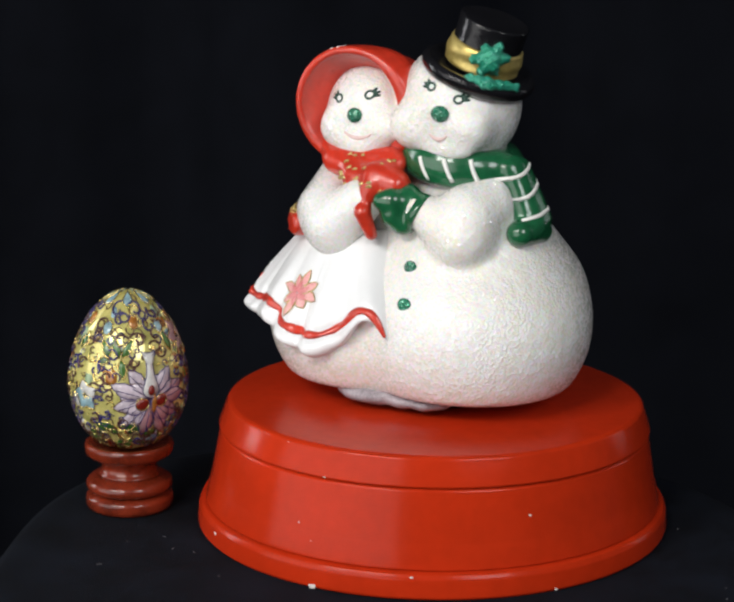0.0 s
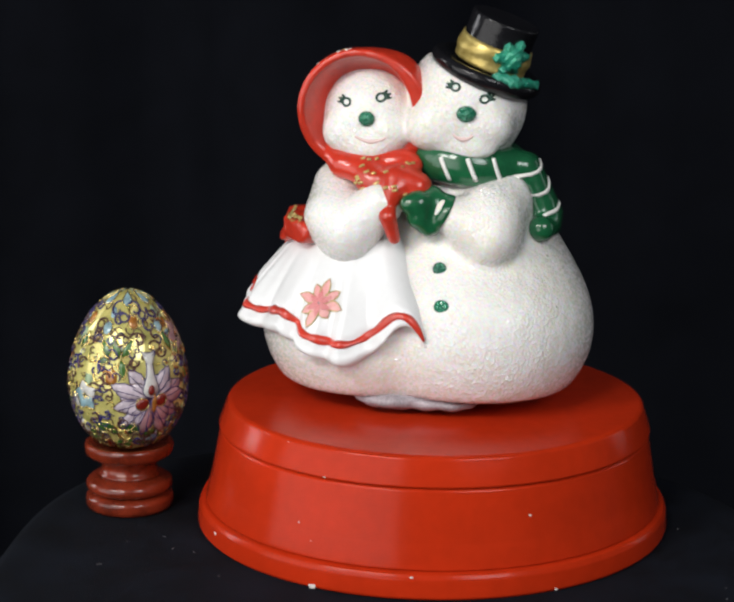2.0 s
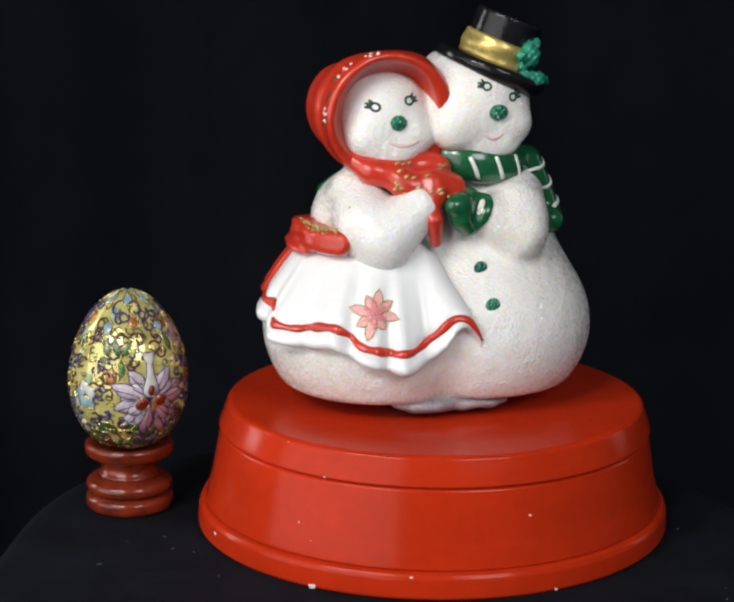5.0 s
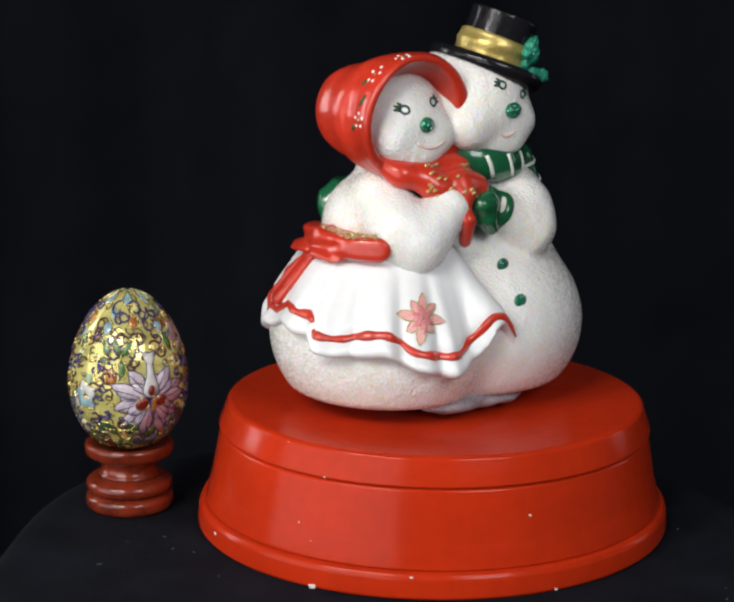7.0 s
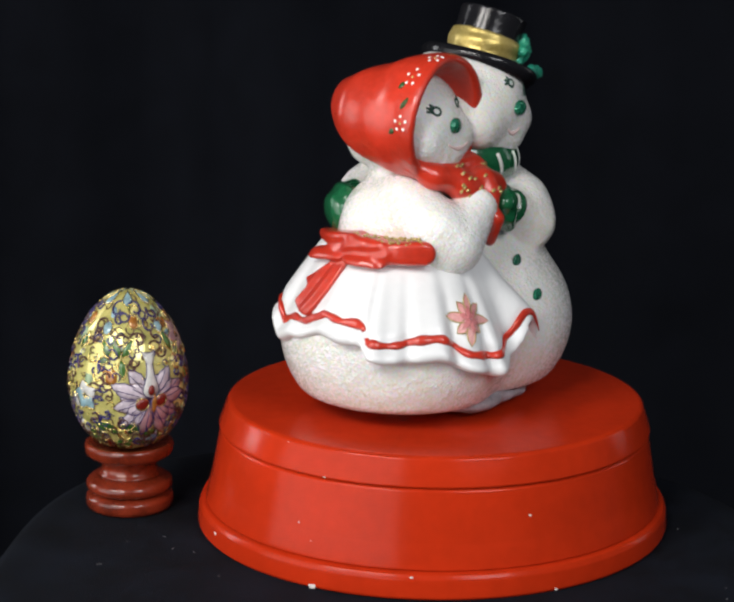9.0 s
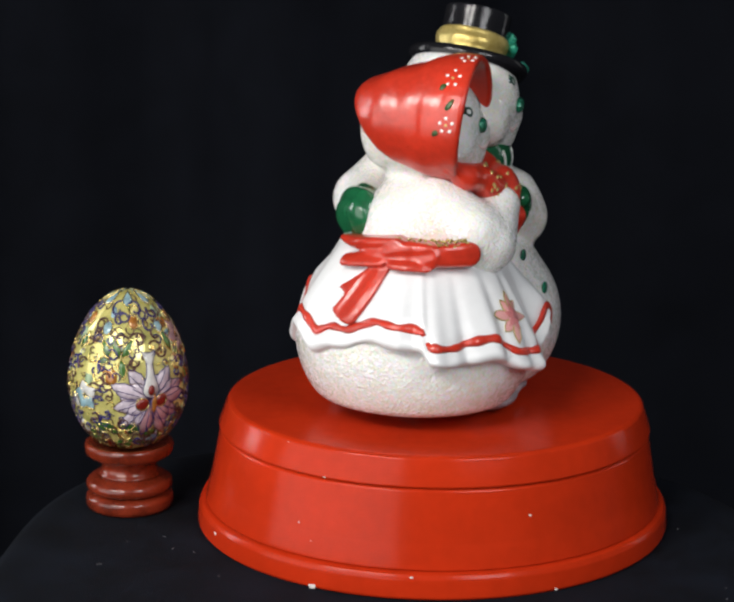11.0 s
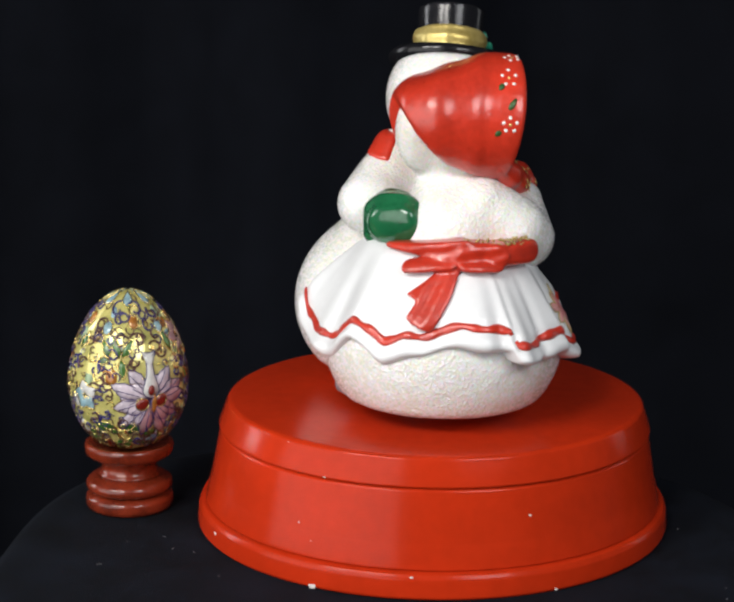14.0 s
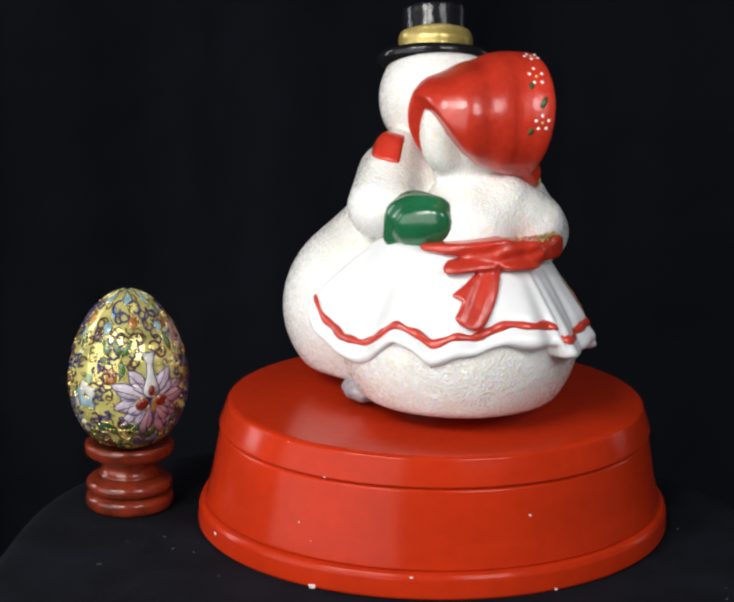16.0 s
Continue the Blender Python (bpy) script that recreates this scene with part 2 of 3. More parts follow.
def stick(field, p, d, reach=80):
    """Where the ray from p along d first meets the solid, and the normal there."""
    p, d = np.array(p, float), np.array(d, float)
    d /= np.linalg.norm(d)
    s = 0.0
    for _ in range(120):
        f = float(field(tuple(p + d * s)))
        if abs(f) < 0.02 or s > reach:
            break
        s += f * 0.6
    q = p + d * s
    g = np.array([float(field(tuple(q + e))) - float(field(tuple(q - e))) for e in np.eye(3) * 0.3])
    return q, g / (np.linalg.norm(g) + 1e-9)


# ---- the figurine's solids ----
def man_head(P):
    f = ball(P, (8.9, -3.0, 102.5), (20.2, 20.8, 21.1))
    f = join(f, ball(P, (-1.0, -16.4, 95.7), (8.5, 6.9, 7.8)), 4)     # cheeks
    f = join(f, ball(P, (18.4, -15.8, 96.7), (7.7, 7.1, 7.1)), 4)
    f = join(f, ball(P, (12.5, -18.1, 89.5), (7.9, 3.4, 3.8)), 4)
    return cut(f, hat_frame(P)[0] + 1.5, 1.5)      # the hat sits on it


def girl_head(P):
    f = ball(P, (-22.5, -4.5, 97.5), (16.8, 16.5, 17.5))
    f = join(f, ball(P, (-30.5, -15.5, 92.5), (6.5, 5.5, 6.5)), 4.5)
    f = join(f, ball(P, (-13.8, -16.0, 93.5), (6.5, 5.5, 6.5)), 4.5)
    f = join(f, ball(P, (-21.8, -17.0, 87.5), (6.5, 4.5, 4.5)), 5)
    return f


def nape(P):
    return melt([ball(P, (-22.8, 3.9, 93.1), (7.5, 9.7, 16.8)), limb(P, (-28.0, 10.0, 88.3), (-30.3, 9.8, 100.9), 3.1, 5.9), ball(P, (-22.4, -1.4, 81.8), (9.0, 8.4, 8.0)), ball(P, (-27.9, 1.5, 92.3), (7.9, 7.0, 9.1)), ball(P, (-27.5, 10.5, 95.5), (6.6, 7.4, 11.5))], 4)


def man_trunk(P):
    f = ball(P, (12.5, -0.1, 26.4), (42.1, 40.0, 34.2))
    f = join(f, ball(P, (20.0, 8.4, 29.1), (30.7, 39.4, 34.8)), 5)
    f = join(f, ball(P, (10.6, 0.8, 55.6), (26.1, 23.5, 25.3)), 14)
    f = join(f, ball(P, (11.2, 2.1, 77.5), (20.9, 15.3, 12.3)), 6)
    f = join(f, limb(P, (23.4, -11.2, 71.0), (20.5, -18.5, 67.5), 9.9, 11.1), 5)      # front arm
    f = join(f, limb(P, (20.1, -21.9, 61.9), (6.1, -24.3, 69.1), 10.9, 5.9), 3)
    f = join(f, limb(P, (6.9, 14.1, 76.0), (-7.5, 24.6, 68.6), 12.3, 10.3), 6)
    f = join(f, limb(P, (0.3, 14.6, 85.3), (-6.7, 22.3, 69.9), 7.8, 8.6), 4)
    f = join(f, limb(P, (-7.5, 22.0, 70.8), (-23.2, 18.5, 67.4), 8.1, 7.0), 3)        # arm behind her
    return cut(f, 6.1 - P[2], 3)


def girl_trunk(P):
    b = bearing(P[0], P[1])
    rho = np.sqrt((P[0] - SKIRT[0]) ** 2 + (P[1] - SKIRT[1]) ** 2)
    under = rho - skirt_radius(b, P[2]) + 1.8 - 25 * np.clip((hem_z(b) - 4 - P[2]) / 4, 0, 1)
    f = cut(ball(P, (-22.0, -0.2, 27.2), (38.0, 40.1, 34.9)), under, 1.5)
    f = join(f, ball(P, (-25.3, -0.8, 63.5), (19.2, 17.7, 17.9)), 8)
    f = join(f, limb(P, (-31.8, -9.7, 73.1), (-30.6, -20.6, 64.6), 9.5, 11.3), 4)        # right arm
    f = join(f, limb(P, (-26.4, -24.7, 61.4), (-15.1, -25.6, 71.0), 10.8, 7.4), 2.5)
    return cut(f, 5.9 - P[2], 3)


def white(P):
    f = join(join(man_trunk(P), girl_trunk(P), 4.0), nape(P), 5.0)
    return melt([f, man_head(P), girl_head(P)], 1.6)


# hem of the skirt: angle about its axis, height of the red line, radius
HEM_B = (-296, -290, -283, -276, -268, -254, -246, -232, -222, -214, -203, -194, -180, -168, -157.6, -156.4, -148, -138, -126, -113, -103, -92, -80, -72, -66.5, -62, -57)
HEM_Z = (41.1, 38.9, 33.2, 31.4, 29.2, 28.9, 30.8, 37.9, 36.4, 32.5, 35.7, 35.2, 39.5, 38.9, 37.8, 34.2, 32.4, 33.5, 35.0, 28.9, 27.2, 26.8, 31.2, 37.7, 36.8, 32.3, 22.7)
SKIRT = (-20.0, 0.0)
NOTCH = -157.0          # where one fold of the skirt overlaps the next


def softened(bs, vs, width=2.2):
    """A table by angle with its corners rounded."""
    grid = np.arange(-320, -30, 0.5)
    v = np.interp(grid, bs, vs)
    k = np.exp(-(np.arange(-16, 17) * 0.5 / width) ** 2)
    return grid, np.convolve(np.pad(v, 16, mode="edge"), k / k.sum(), mode="valid")


HEM_BACK = softened([b for b in HEM_B if b < NOTCH], [z for b, z in zip(HEM_B, HEM_Z) if b < NOTCH])
HEM_FRONT = softened([b for b in HEM_B if b > NOTCH], [z for b, z in zip(HEM_B, HEM_Z) if b > NOTCH])


def hem_z(b):
    w = np.clip((b - NOTCH) / 2.4 + 0.5, 0, 1)
    return np.interp(b, *HEM_BACK) * (1 - w) + np.interp(b, *HEM_FRONT) * w



def bearing(x, y):
    a = np.degrees(np.arctan2(y - SKIRT[1], x - SKIRT[0]))
    return np.where(a > 20, a - 360, a)


FULL = softened((-290, -276, -262, -250, -236, -222, -211, -200, -185, -170, -157, -148, -140, -125, -110, -92, -72, -61, -56), (49.0, 43.9, 41.9, 39.2, 41.0, 41.3, 41.1, 40.6, 39.5, 43.9, 45.6, 45.9, 44.9, 42.9, 45.8, 42.4, 43.7, 47.2, 48.9), 3.5)


def skirt_radius(b, z):
    zt = hem_z(b)
    full = np.interp(b, *FULL)
    t = np.clip((60 - z) / (60 - zt + 1e-3), 0, 1.3)
    low = 24.52 + (full - 24.52) * np.clip(t, 0, 1) ** 0.891
    fold = (0.35 * np.sin(np.radians(b) * 11 + 0.6) + 0.25 * np.sin(np.radians(b) * 19)) * np.clip((b + 172) / 20, 0.3, 1) + 1.6 * np.exp(-((b + 96) / 4) ** 2) - 1.9 * np.exp(-((b + 102) / 3) ** 2) - 1.7 * np.exp(-((b + 119) / 3) ** 2) + 1.0 * np.exp(-((b + 124) / 4) ** 2) - 1.5 * np.exp(-((b + 140) / 3) ** 2) + 2.2 * np.exp(-((b + 153) / 4) ** 2) - 2.0 * np.exp(-((b + 162) / 4) ** 2) - 2.2 * np.exp(-((b + 84) / 5) ** 2)
    lip = 2.0 * np.exp(-((z - (zt - 5)) / 3.2) ** 2) - 1.2 * np.exp(-((z - (zt + 0)) / 2.0) ** 2)
    flush = 3.2 * np.clip((b + 76) / 14, 0, 1) * np.clip((z - 39) / 9, 0, 1)
    return low + fold * np.clip(t, 0, 1) ** 1.5 + lip - flush


def skirt(P):
    b = bearing(P[0], P[1])
    rho = np.sqrt((P[0] - SKIRT[0]) ** 2 + (P[1] - SKIRT[1]) ** 2)
    f = (rho - skirt_radius(b, P[2])) * 0.75
    zt = hem_z(b)
    f = cut(f, (zt - 7.0 + 5.0 * np.clip((b + 76) / 14, 0, 1) + 1.0 * np.sin(np.radians(b) * 9)) - P[2], 2.5)
    f = cut(f, P[2] - 60, 2)
    f = cut(f, (b + 57.5) * 0.55, 3.0)
    return cut(f, (-292 - b) * 0.55, 1.5)


def bonnet(P):
    f = ball(P, (-25.7, 3.9, 100.6), (19.5, 16.6, 17.4))
    f = join(f, limb(P, (-22.6, -11.8, 99.9), (-24.1, -18.5, 99.9), 22.3, 20.9), 7)
    f = cut(f, P[2] - 119.1 + 0.33 * (P[1] + 6), 4)
    f = f + 0.24 * np.sin(P[1] * 0.55 + P[0] * 0.12) * np.clip((P[1] + 14) / 6, 0, 1)      # pleats
    hollow = cut(f + 2.7 + 0.5 * np.maximum(P[1] + 20, 0) + 1.6 * np.clip((P[0] + 15) / 10, 0, 1), P[1] + 7.0, 4.0)
    f = cut(f, -(P[1] + 18.4 + 0.13 * (P[2] - 100) - 0.13 * np.minimum(P[0] + 22, 0)), 1.6)
    f = cut(f, -hollow, 1.2)
    low = np.interp(P[1], (-22, -13, -5, 2.3, 7, 12, 16, 19), (79.5, 81.2, 83.5, 86.5, 90.5, 96, 102.5, 108)) - 16 * np.clip((P[0] + 21.5) / 4, 0, 1) * np.clip((P[1] - 2) / 8, 0, 1)
    return cut(f, (low - P[2]) * 0.7, 1.2)


def chin_bow(P):
    f = melt([limb(P, (-36.1, -14.8, 86.2), (-29.5, -19.0, 82.2), 2.8, 3.8), limb(P, (-29.5, -19.0, 82.2), (-21.5, -21.4, 80.4), 3.8, 4.6)], 3)
    f = join(f, limb(P, (-23.4, -16.5, 82.7), (-8.4, -17.2, 83.7), 5.2, 4.5), 3)
    f = join(f, ball(P, (-16.8, -23.4, 77.5), (6.9, 5.1, 5.1)), 3.0)      # knot
    f = join(f, limb(P, (-10.6, -24.9, 78.9), (-4.1, -23.8, 76.5), 5.1, 5.5), 1.8)
    f = join(f, limb(P, (-6.9, -20.7, 81.0), (-5.3, -19.4, 83.3), 4.1, 2.7), 2)
    f = join(f, limb(P, (-10.7, -28.0, 75.7), (-12.8, -29.4, 69.2), 3.9, 2.8), 2)
    return join(f, limb(P, (-11.6, -31.6, 67.8), (-9.9, -28.3, 60.2), 2.8, 2.1), 2)


def around(b, r):
    return (SKIRT[0] + r * math.cos(radians(b)), SKIRT[1] + r * math.sin(radians(b)))


def sash_radius(b):
    return np.interp(b, (-230, -198, -185, -172, -160, -148, -123), (25.3, 25.5, 26.5, 28, 30.0, 32, 33))


def sash(P):
    """The belt, its bow and the two flat tails, raised from the waist and the skirt."""
    b = bearing(P[0], P[1])
    z = P[2] + 0 * b
    rho = np.sqrt((P[0] - SKIRT[0]) ** 2 + (P[1] - SKIRT[1]) ** 2)
    ground = np.maximum(skirt_radius(b, np.minimum(z, 58)), sash_radius(b) - 2.5)
    u = -(b + 180) * 0.58                       # sideways along the waist, in mm

    def relief(height, region, k=1.6):
        return cut(rho - ground - height, region, k)

    def strip(u0, z0, u1, z1, w0, w1):
        """A tapering band on the waist from one place to another."""
        du, dz = u1 - u0, z1 - z0
        h = np.clip(((u - u0) * du + (z - z0) * dz) / (du * du + dz * dz), 0, 1)
        return np.sqrt((u - u0 - du * h) ** 2 + (z - z0 - dz * h) ** 2) - (w0 + (w1 - w0) * h)

    ripple = 0.22 * np.sin(z * 1.5 + 0.3 * u + 0.6 * np.sin(u * 0.4))
    f = relief(4.4, strip(-28.4, 59.6, -17, 59.4, 4.0, 3.6), 2.2)                        # loop towards the arm
    f = join(f, relief(5.4 + ripple, strip(-13.5, 58.9, -4.0, 59.4, 4.5, 4.6), 2.0), 0.8)  # knot
    f = join(f, relief(np.interp(u, (-2, 8, 22, 32), (4.8, 3.8, 1.8, 0.8)) + ripple, strip(-3, 61.2, 29, 60.6, 3.4, 0.9), 1.4), 1.0)       # band
    f = join(f, relief(4.8, strip(2, 57.4, 16.6, 55.6, 2.2, 2.0), 1.8), 1.0)               # small loop
    right = np.interp(z, (37, 41, 46.7, 55), (6.8, 4.6, 1.8, -1.6)) - u
    left = u - np.interp(z, (37, 39, 41, 45.8, 47.5, 55), (7.8, 12.2, 14.0, 11.8, 15.4, 5.5))
    tail = np.maximum(np.maximum(right, left) * 0.7, np.maximum(37.0 - z, z - 58))
    crease = np.sin((u - 8.0 * (56 - z) / 18.0) * 1.15)
    return join(f, relief(2.2 + 0.3 * crease, tail, 1.0), 1.2)


def scarf(P):
    x, y, z = P[0] - 9.0, P[1] + 1.0, P[2] - 83.5 + 0.10 * (P[0] - 9)
    ring = np.sqrt((np.sqrt(x * x + y * y) - 16.3) ** 2 + (z * 0.72) ** 2) - 4.8
    ring = cut(ring, -(x + 0.55 * y * -1 + 14), 2)
    tail = melt([ball(P, (24.2, -6.8, 83.1), (4.8, 5.7, 4.9)), limb(P, (29.8, -7.8, 82.2), (36.9, -8.2, 64.3), 1.2, 2.6), limb(P, (31.4, -1.6, 83.3), (39.9, -0.8, 66.9), 2.5, 2.4), limb(P, (29.8, -6.0, 82.6), (37.9, -5.4, 65.2), 4.0, 4.0)], 5.0)
    end = limb(P, (36.5, -12.0, 63.0), (38.0, -0.4, 62.4), 4.5, 4.4)
    return melt([ring, tail, end], 2.0)


def mitten_front(P):
    f = limb(P, (-2.0, -27.8, 71.6), (0.3, -24.3, 71.1), 4.6, 6.7)
    f = join(f, limb(P, (-5.1, -30.6, 72.2), (-2.5, -29.4, 72.5), 2.8, 3.0), 3)
    f = join(f, limb(P, (6.6, -25.0, 72.9), (2.2, -25.6, 63.9), 1.4, 2.4), 3)
    f = join(f, limb(P, (-1.9, -29.0, 67.3), (1.1, -27.7, 63.9), 3.6, 2.8), 2)
    # flared cuff round the wrist
    d = [P[0] - 5.4, P[1] + 24.6, P[2] - 69.0]
    a = -0.88 * d[0] - 0.13 * d[1] + 0.46 * d[2]
    q = np.sqrt(np.maximum(d[0] ** 2 + d[1] ** 2 + d[2] ** 2 - a * a, 0))
    return join(f, cut(np.abs(a) - 1.7, q - 6.5 + 0.4 * a, 1.4), 1.5)


def mitten_back(P):
    f = join(ball(P, (-24.6, 18.2, 67.2), (10.2, 8.2, 9.2)), ball(P, (-32.6, 13.6, 67.8), (6.8, 5.4, 7.8)), 6)
    f = f + 0.32 * np.sin(P[2] * 0.35 + P[0] * 0.8 - P[1] * 0.55)
    f = join(f, limb(P, (-19.9, 23.0, 61.1), (-21.8, 22.6, 68.6), 4.0, 4.2), 3)
    return join(f, ball(P, (-32.6, 13.6, 64.6), (3.4, 4.7, 2.2)), 3)


def her_mitten(P):
    u = -0.375 * P[0] - 0.927 * P[1] + 17.4
    box = np.maximum(np.maximum(np.abs(u - 0.18 * (P[2] - 88)) - 5.2, np.abs(P[2] - 88.2 + 0.15 * u) - 4.6), 8 - P[1])
    return cut(man_trunk(P) - 0.8, box, 1.6)


HAT_AT = Vector((15.56, -3.91, 113.84))
HAT_UP = Vector((0.330, -0.084, 0.900)).normalized()


def hat_frame(P):
    """Height along the hat's axis, distance from it, and the offsets across."""
    d = [P[i] - HAT_AT[i] for i in range(3)]
    h = sum(d[i] * HAT_UP[i] for i in range(3))
    return h, np.sqrt(np.maximum(sum(v * v for v in d) - h * h, 0)), d[0], d[1]


def hat(P):
    h, r, x, y = hat_frame(P)
    oval = np.sqrt(np.maximum(r * r + -0.227 * y * y + -0.099 * x * x + 0.034 * x * y, 0))
    brim = np.sqrt(np.maximum(oval - 15.5, 0) ** 2 + (h - 0.0081 * r * r + 2.81 - -0.006 * y) ** 2) - 2.8
    wide = 11.62 - 0.021 * h + 0.0035 * (h - 8) ** 2
    crown = np.maximum(r - wide, np.abs(h - 10.37) - 8.00)
    return join(brim, crown, 1.5)


def hat_band(P):
    h, r, x, y = hat_frame(P)
    k = 12.5 + 0.3 * np.sin(h * 1.1 + 0.9 * np.sin(P[0] * 0.25)) + 0.12 * np.sin(P[0] * 0.5 + P[1] * 0.7)
    return cut(cut(r - k, np.abs(h - 6.2) - 4.2, 1.0), 10.8 - r, 0.5)


def holly(P):
    """A sprig of pointed leaves on the band and a longer one along the brim."""
    c = (24.9, -14.8, 118.8)
    fields = [ball(P, c, (3.8, 3.4, 4.0))]
    for a, ln in ((0.2, 5.2), (1.25, 5.0), (2.2, 4.4), (3.2, 5.4), (4.3, 4.8), (5.3, 4.6)):
        k, v = math.cos(a) * ln, math.sin(a) * ln
        fields.append(limb(P, c, (c[0] + 0.72 * k + 0.3 * v, c[1] + 0.66 * k - 0.08 * v, c[2] - 0.1 * k + 0.92 * v), 2.7, 1.6))
    f = melt(fields, 0.9)
    brim = melt([limb(P, (20.8, -21.6, 113.4), (26.5, -20.2, 111.8), 1.5, 1.9), limb(P, (26.5, -20.2, 111.8), (32.6, -11.2, 110.2), 1.9, 1.4)], 1.5)
    return np.minimum(f, brim) + 0.4 * np.sin(P[0] * 2.4) * np.sin(P[2] * 2.2 + P[1])


def build_couple():
    clay = Clay()
    clay.add(*net(white, (-66, -50, 0), (62, 50, 124), 1.0), "snow")
    clay.add(*net(skirt, (-70, -52, 14), (12, 56, 62), 0.8), "white")
    clay.add(*net(bonnet, (-54, -30, 70), (6, 30, 128), 0.7), "red")
    clay.add(*net(chin_bow, (-44, -40, 52), (4, -8, 96), 0.7), "red")
    clay.add(*net(sash, (-64, -36, 32), (-20, 34, 66), 0.7), "red")
    clay.add(*net(her_mitten, (-16, 4, 76), (14, 34, 98), 0.7), "red")
    clay.add(*net(scarf, (-14, -28, 52), (48, 26, 96), 0.7), "green")
    clay.add(*net(mitten_front, (-16, -44, 54), (18, -14, 86), 0.7), "green")
    clay.add(*net(mitten_back, (-46, 4, 50), (-8, 36, 82), 0.7), "green")
    clay.add(*net(hat, (-12, -30, 98), (46, 26, 142), 0.7), "black")
    clay.add(*net(hat_band, (-6, -22, 104), (40, 20, 134), 0.6), "gold")
    clay.add(*net(holly, (12, -28, 100), (40, -2, 132), 0.55), "teal")

    def dab(field, p, d, r, mat, lift=0.0):
        """A round dab of paint or a pressed-on pellet."""
        q, n = stick(field, p, d)
        q = q + n * lift
        clay.add(*net(lambda P: ball(P, q, r), [q[i] - r[i] - 1 for i in range(3)], [q[i] + r[i] + 1 for i in range(3)], max(0.35, min(r) / 5)), mat)

    def stroke(field, pts, d, r, mat, flat=0.5):
        """A painted line laid on a surface."""
        qs = [stick(field, p, d) for p in pts]
        clay.add(*tube_mesh([q + n * 0.05 for q, n in qs], r, [n for q, n in qs], flat), mat)

    front = (0, 1, 0)
    # noses, eyes, mouths
    dab(girl_head, (-21.3, -60, 98), front, (2.8, 1.6, 2.6), "jade", 0.2)
    dab(man_head, (11.9, -60, 101.3), front, (3.3, 1.7, 2.7), "jade", 0.2)
    for field, ex, ez, side, r in ((girl_head, -17.2, 104.9, 1, 1.25), (girl_head, -28.6, 103.0, -1, 1.25), (man_head, 17.4, 106.1, 1, 1.2), (man_head, 8.0, 109.7, -1, 1.2)):
        ring = [(ex + r * math.cos(a) * 1.1, -60, ez + r * math.sin(a)) for a in [i * math.pi / 7 for i in range(15)]]
        stroke(field, ring, front, 0.42, "ink")
        for k in (-0.05, 0.45, 1.0):
            c, s = math.cos(k), math.sin(k)
            stroke(field, [(ex + side * c * m, -60, ez + s * m * 0.8) for m in (1.3, 2.2, 3.3)], front, [0.65, 0.58, 0.3], "ink")
    for field, mx, mz, w in ((girl_head, -19.8, 92.2, 5.2), (man_head, 10.9, 94.3, 3.3)):
        stroke(field, [(mx + w * u, -60, mz - 1.6 * (1 - u * u)) for u in [i / 5 - 1 for i in range(11)]], front, [0.35 + (0.5 if w < 4 else 0.35) * (1 - abs(i / 5 - 1)) for i in range(11)], "blush", 0.5)
    # buttons
    dab(white, (5.6, -70, 50.8), front, (2.4, 0.9, 2.5), "jade", 0.0)
    dab(white, (7.6, -70, 39.9), front, (2.6, 0.9, 2.5), "jade", 0.0)
    # red line round the skirt
    for b0, b1 in ((-290.0, NOTCH - 0.6), (NOTCH + 0.6, -60.5)):
        n = int((b1 - b0) / 0.75)
        bs = [b0 + (b1 - b0) * i / n for i in range(n + 1)]
        line, out = [], []
        for b in bs:
            zt = float(hem_z(b))
            line.append((*around(b, float(skirt_radius(b, zt)) + 0.25), zt + 0.15 * math.sin(radians(b) * 26)))
            out.append((math.cos(radians(b)), math.sin(radians(b)), 0.5))
        clay.add(*tube_mesh(line, [(1.35 + 0.2 * math.sin(radians(b) * 37) + 0.2 * math.sin(radians(b) * 13)) * min(1, 0.5 + 0.2 * i, 0.5 + 0.2 * (n - i)) for i, b in enumerate(bs)], out, 0.4), "red")
    # poinsettia on the skirt: pointed petals round a centre, edged with gilt
    cb, cz = -108.8, 39.0

    def on_skirt(du, dv, lift):
        z = cz + dv
        b = cb - math.degrees(du / 38)
        r = float(skirt_radius(b, z))
        return (*around(b, r + lift), z)

    for i in range(8):
        a = i * math.pi / 4 + 0.2 + 0.05 * math.sin(i * 2.3)
        ln = (8.4, 6.2, 7.4, 6.8, 7.9, 5.8, 8.0, 6.6)[i]
        c, s = math.cos(a), math.sin(a)
        rim = [(t * ln, w * 1.5 * math.sin(math.pi * min(1, t * 0.85 + 0.1)) ** 0.8 if t < 1 else 0) for t, w in ((0.1, 1), (0.35, 1), (0.6, 1), (0.8, 1), (1, 0), (0.8, -1), (0.6, -1), (0.35, -1), (0.1, -1))]
        pts = [on_skirt(c * u - s * v, s * u + c * v, 0.45) for u, v in rim]
        mid = on_skirt(c * ln * 0.45, s * ln * 0.45, 0.9)
        clay.add([mid] + pts, [(0, 1 + k, 1 + (k + 1) % len(pts)) for k in range(len(pts))], "pink")
        clay.add(*tube_mesh(pts, 0.22, None, 1.0, 5), "fleck")
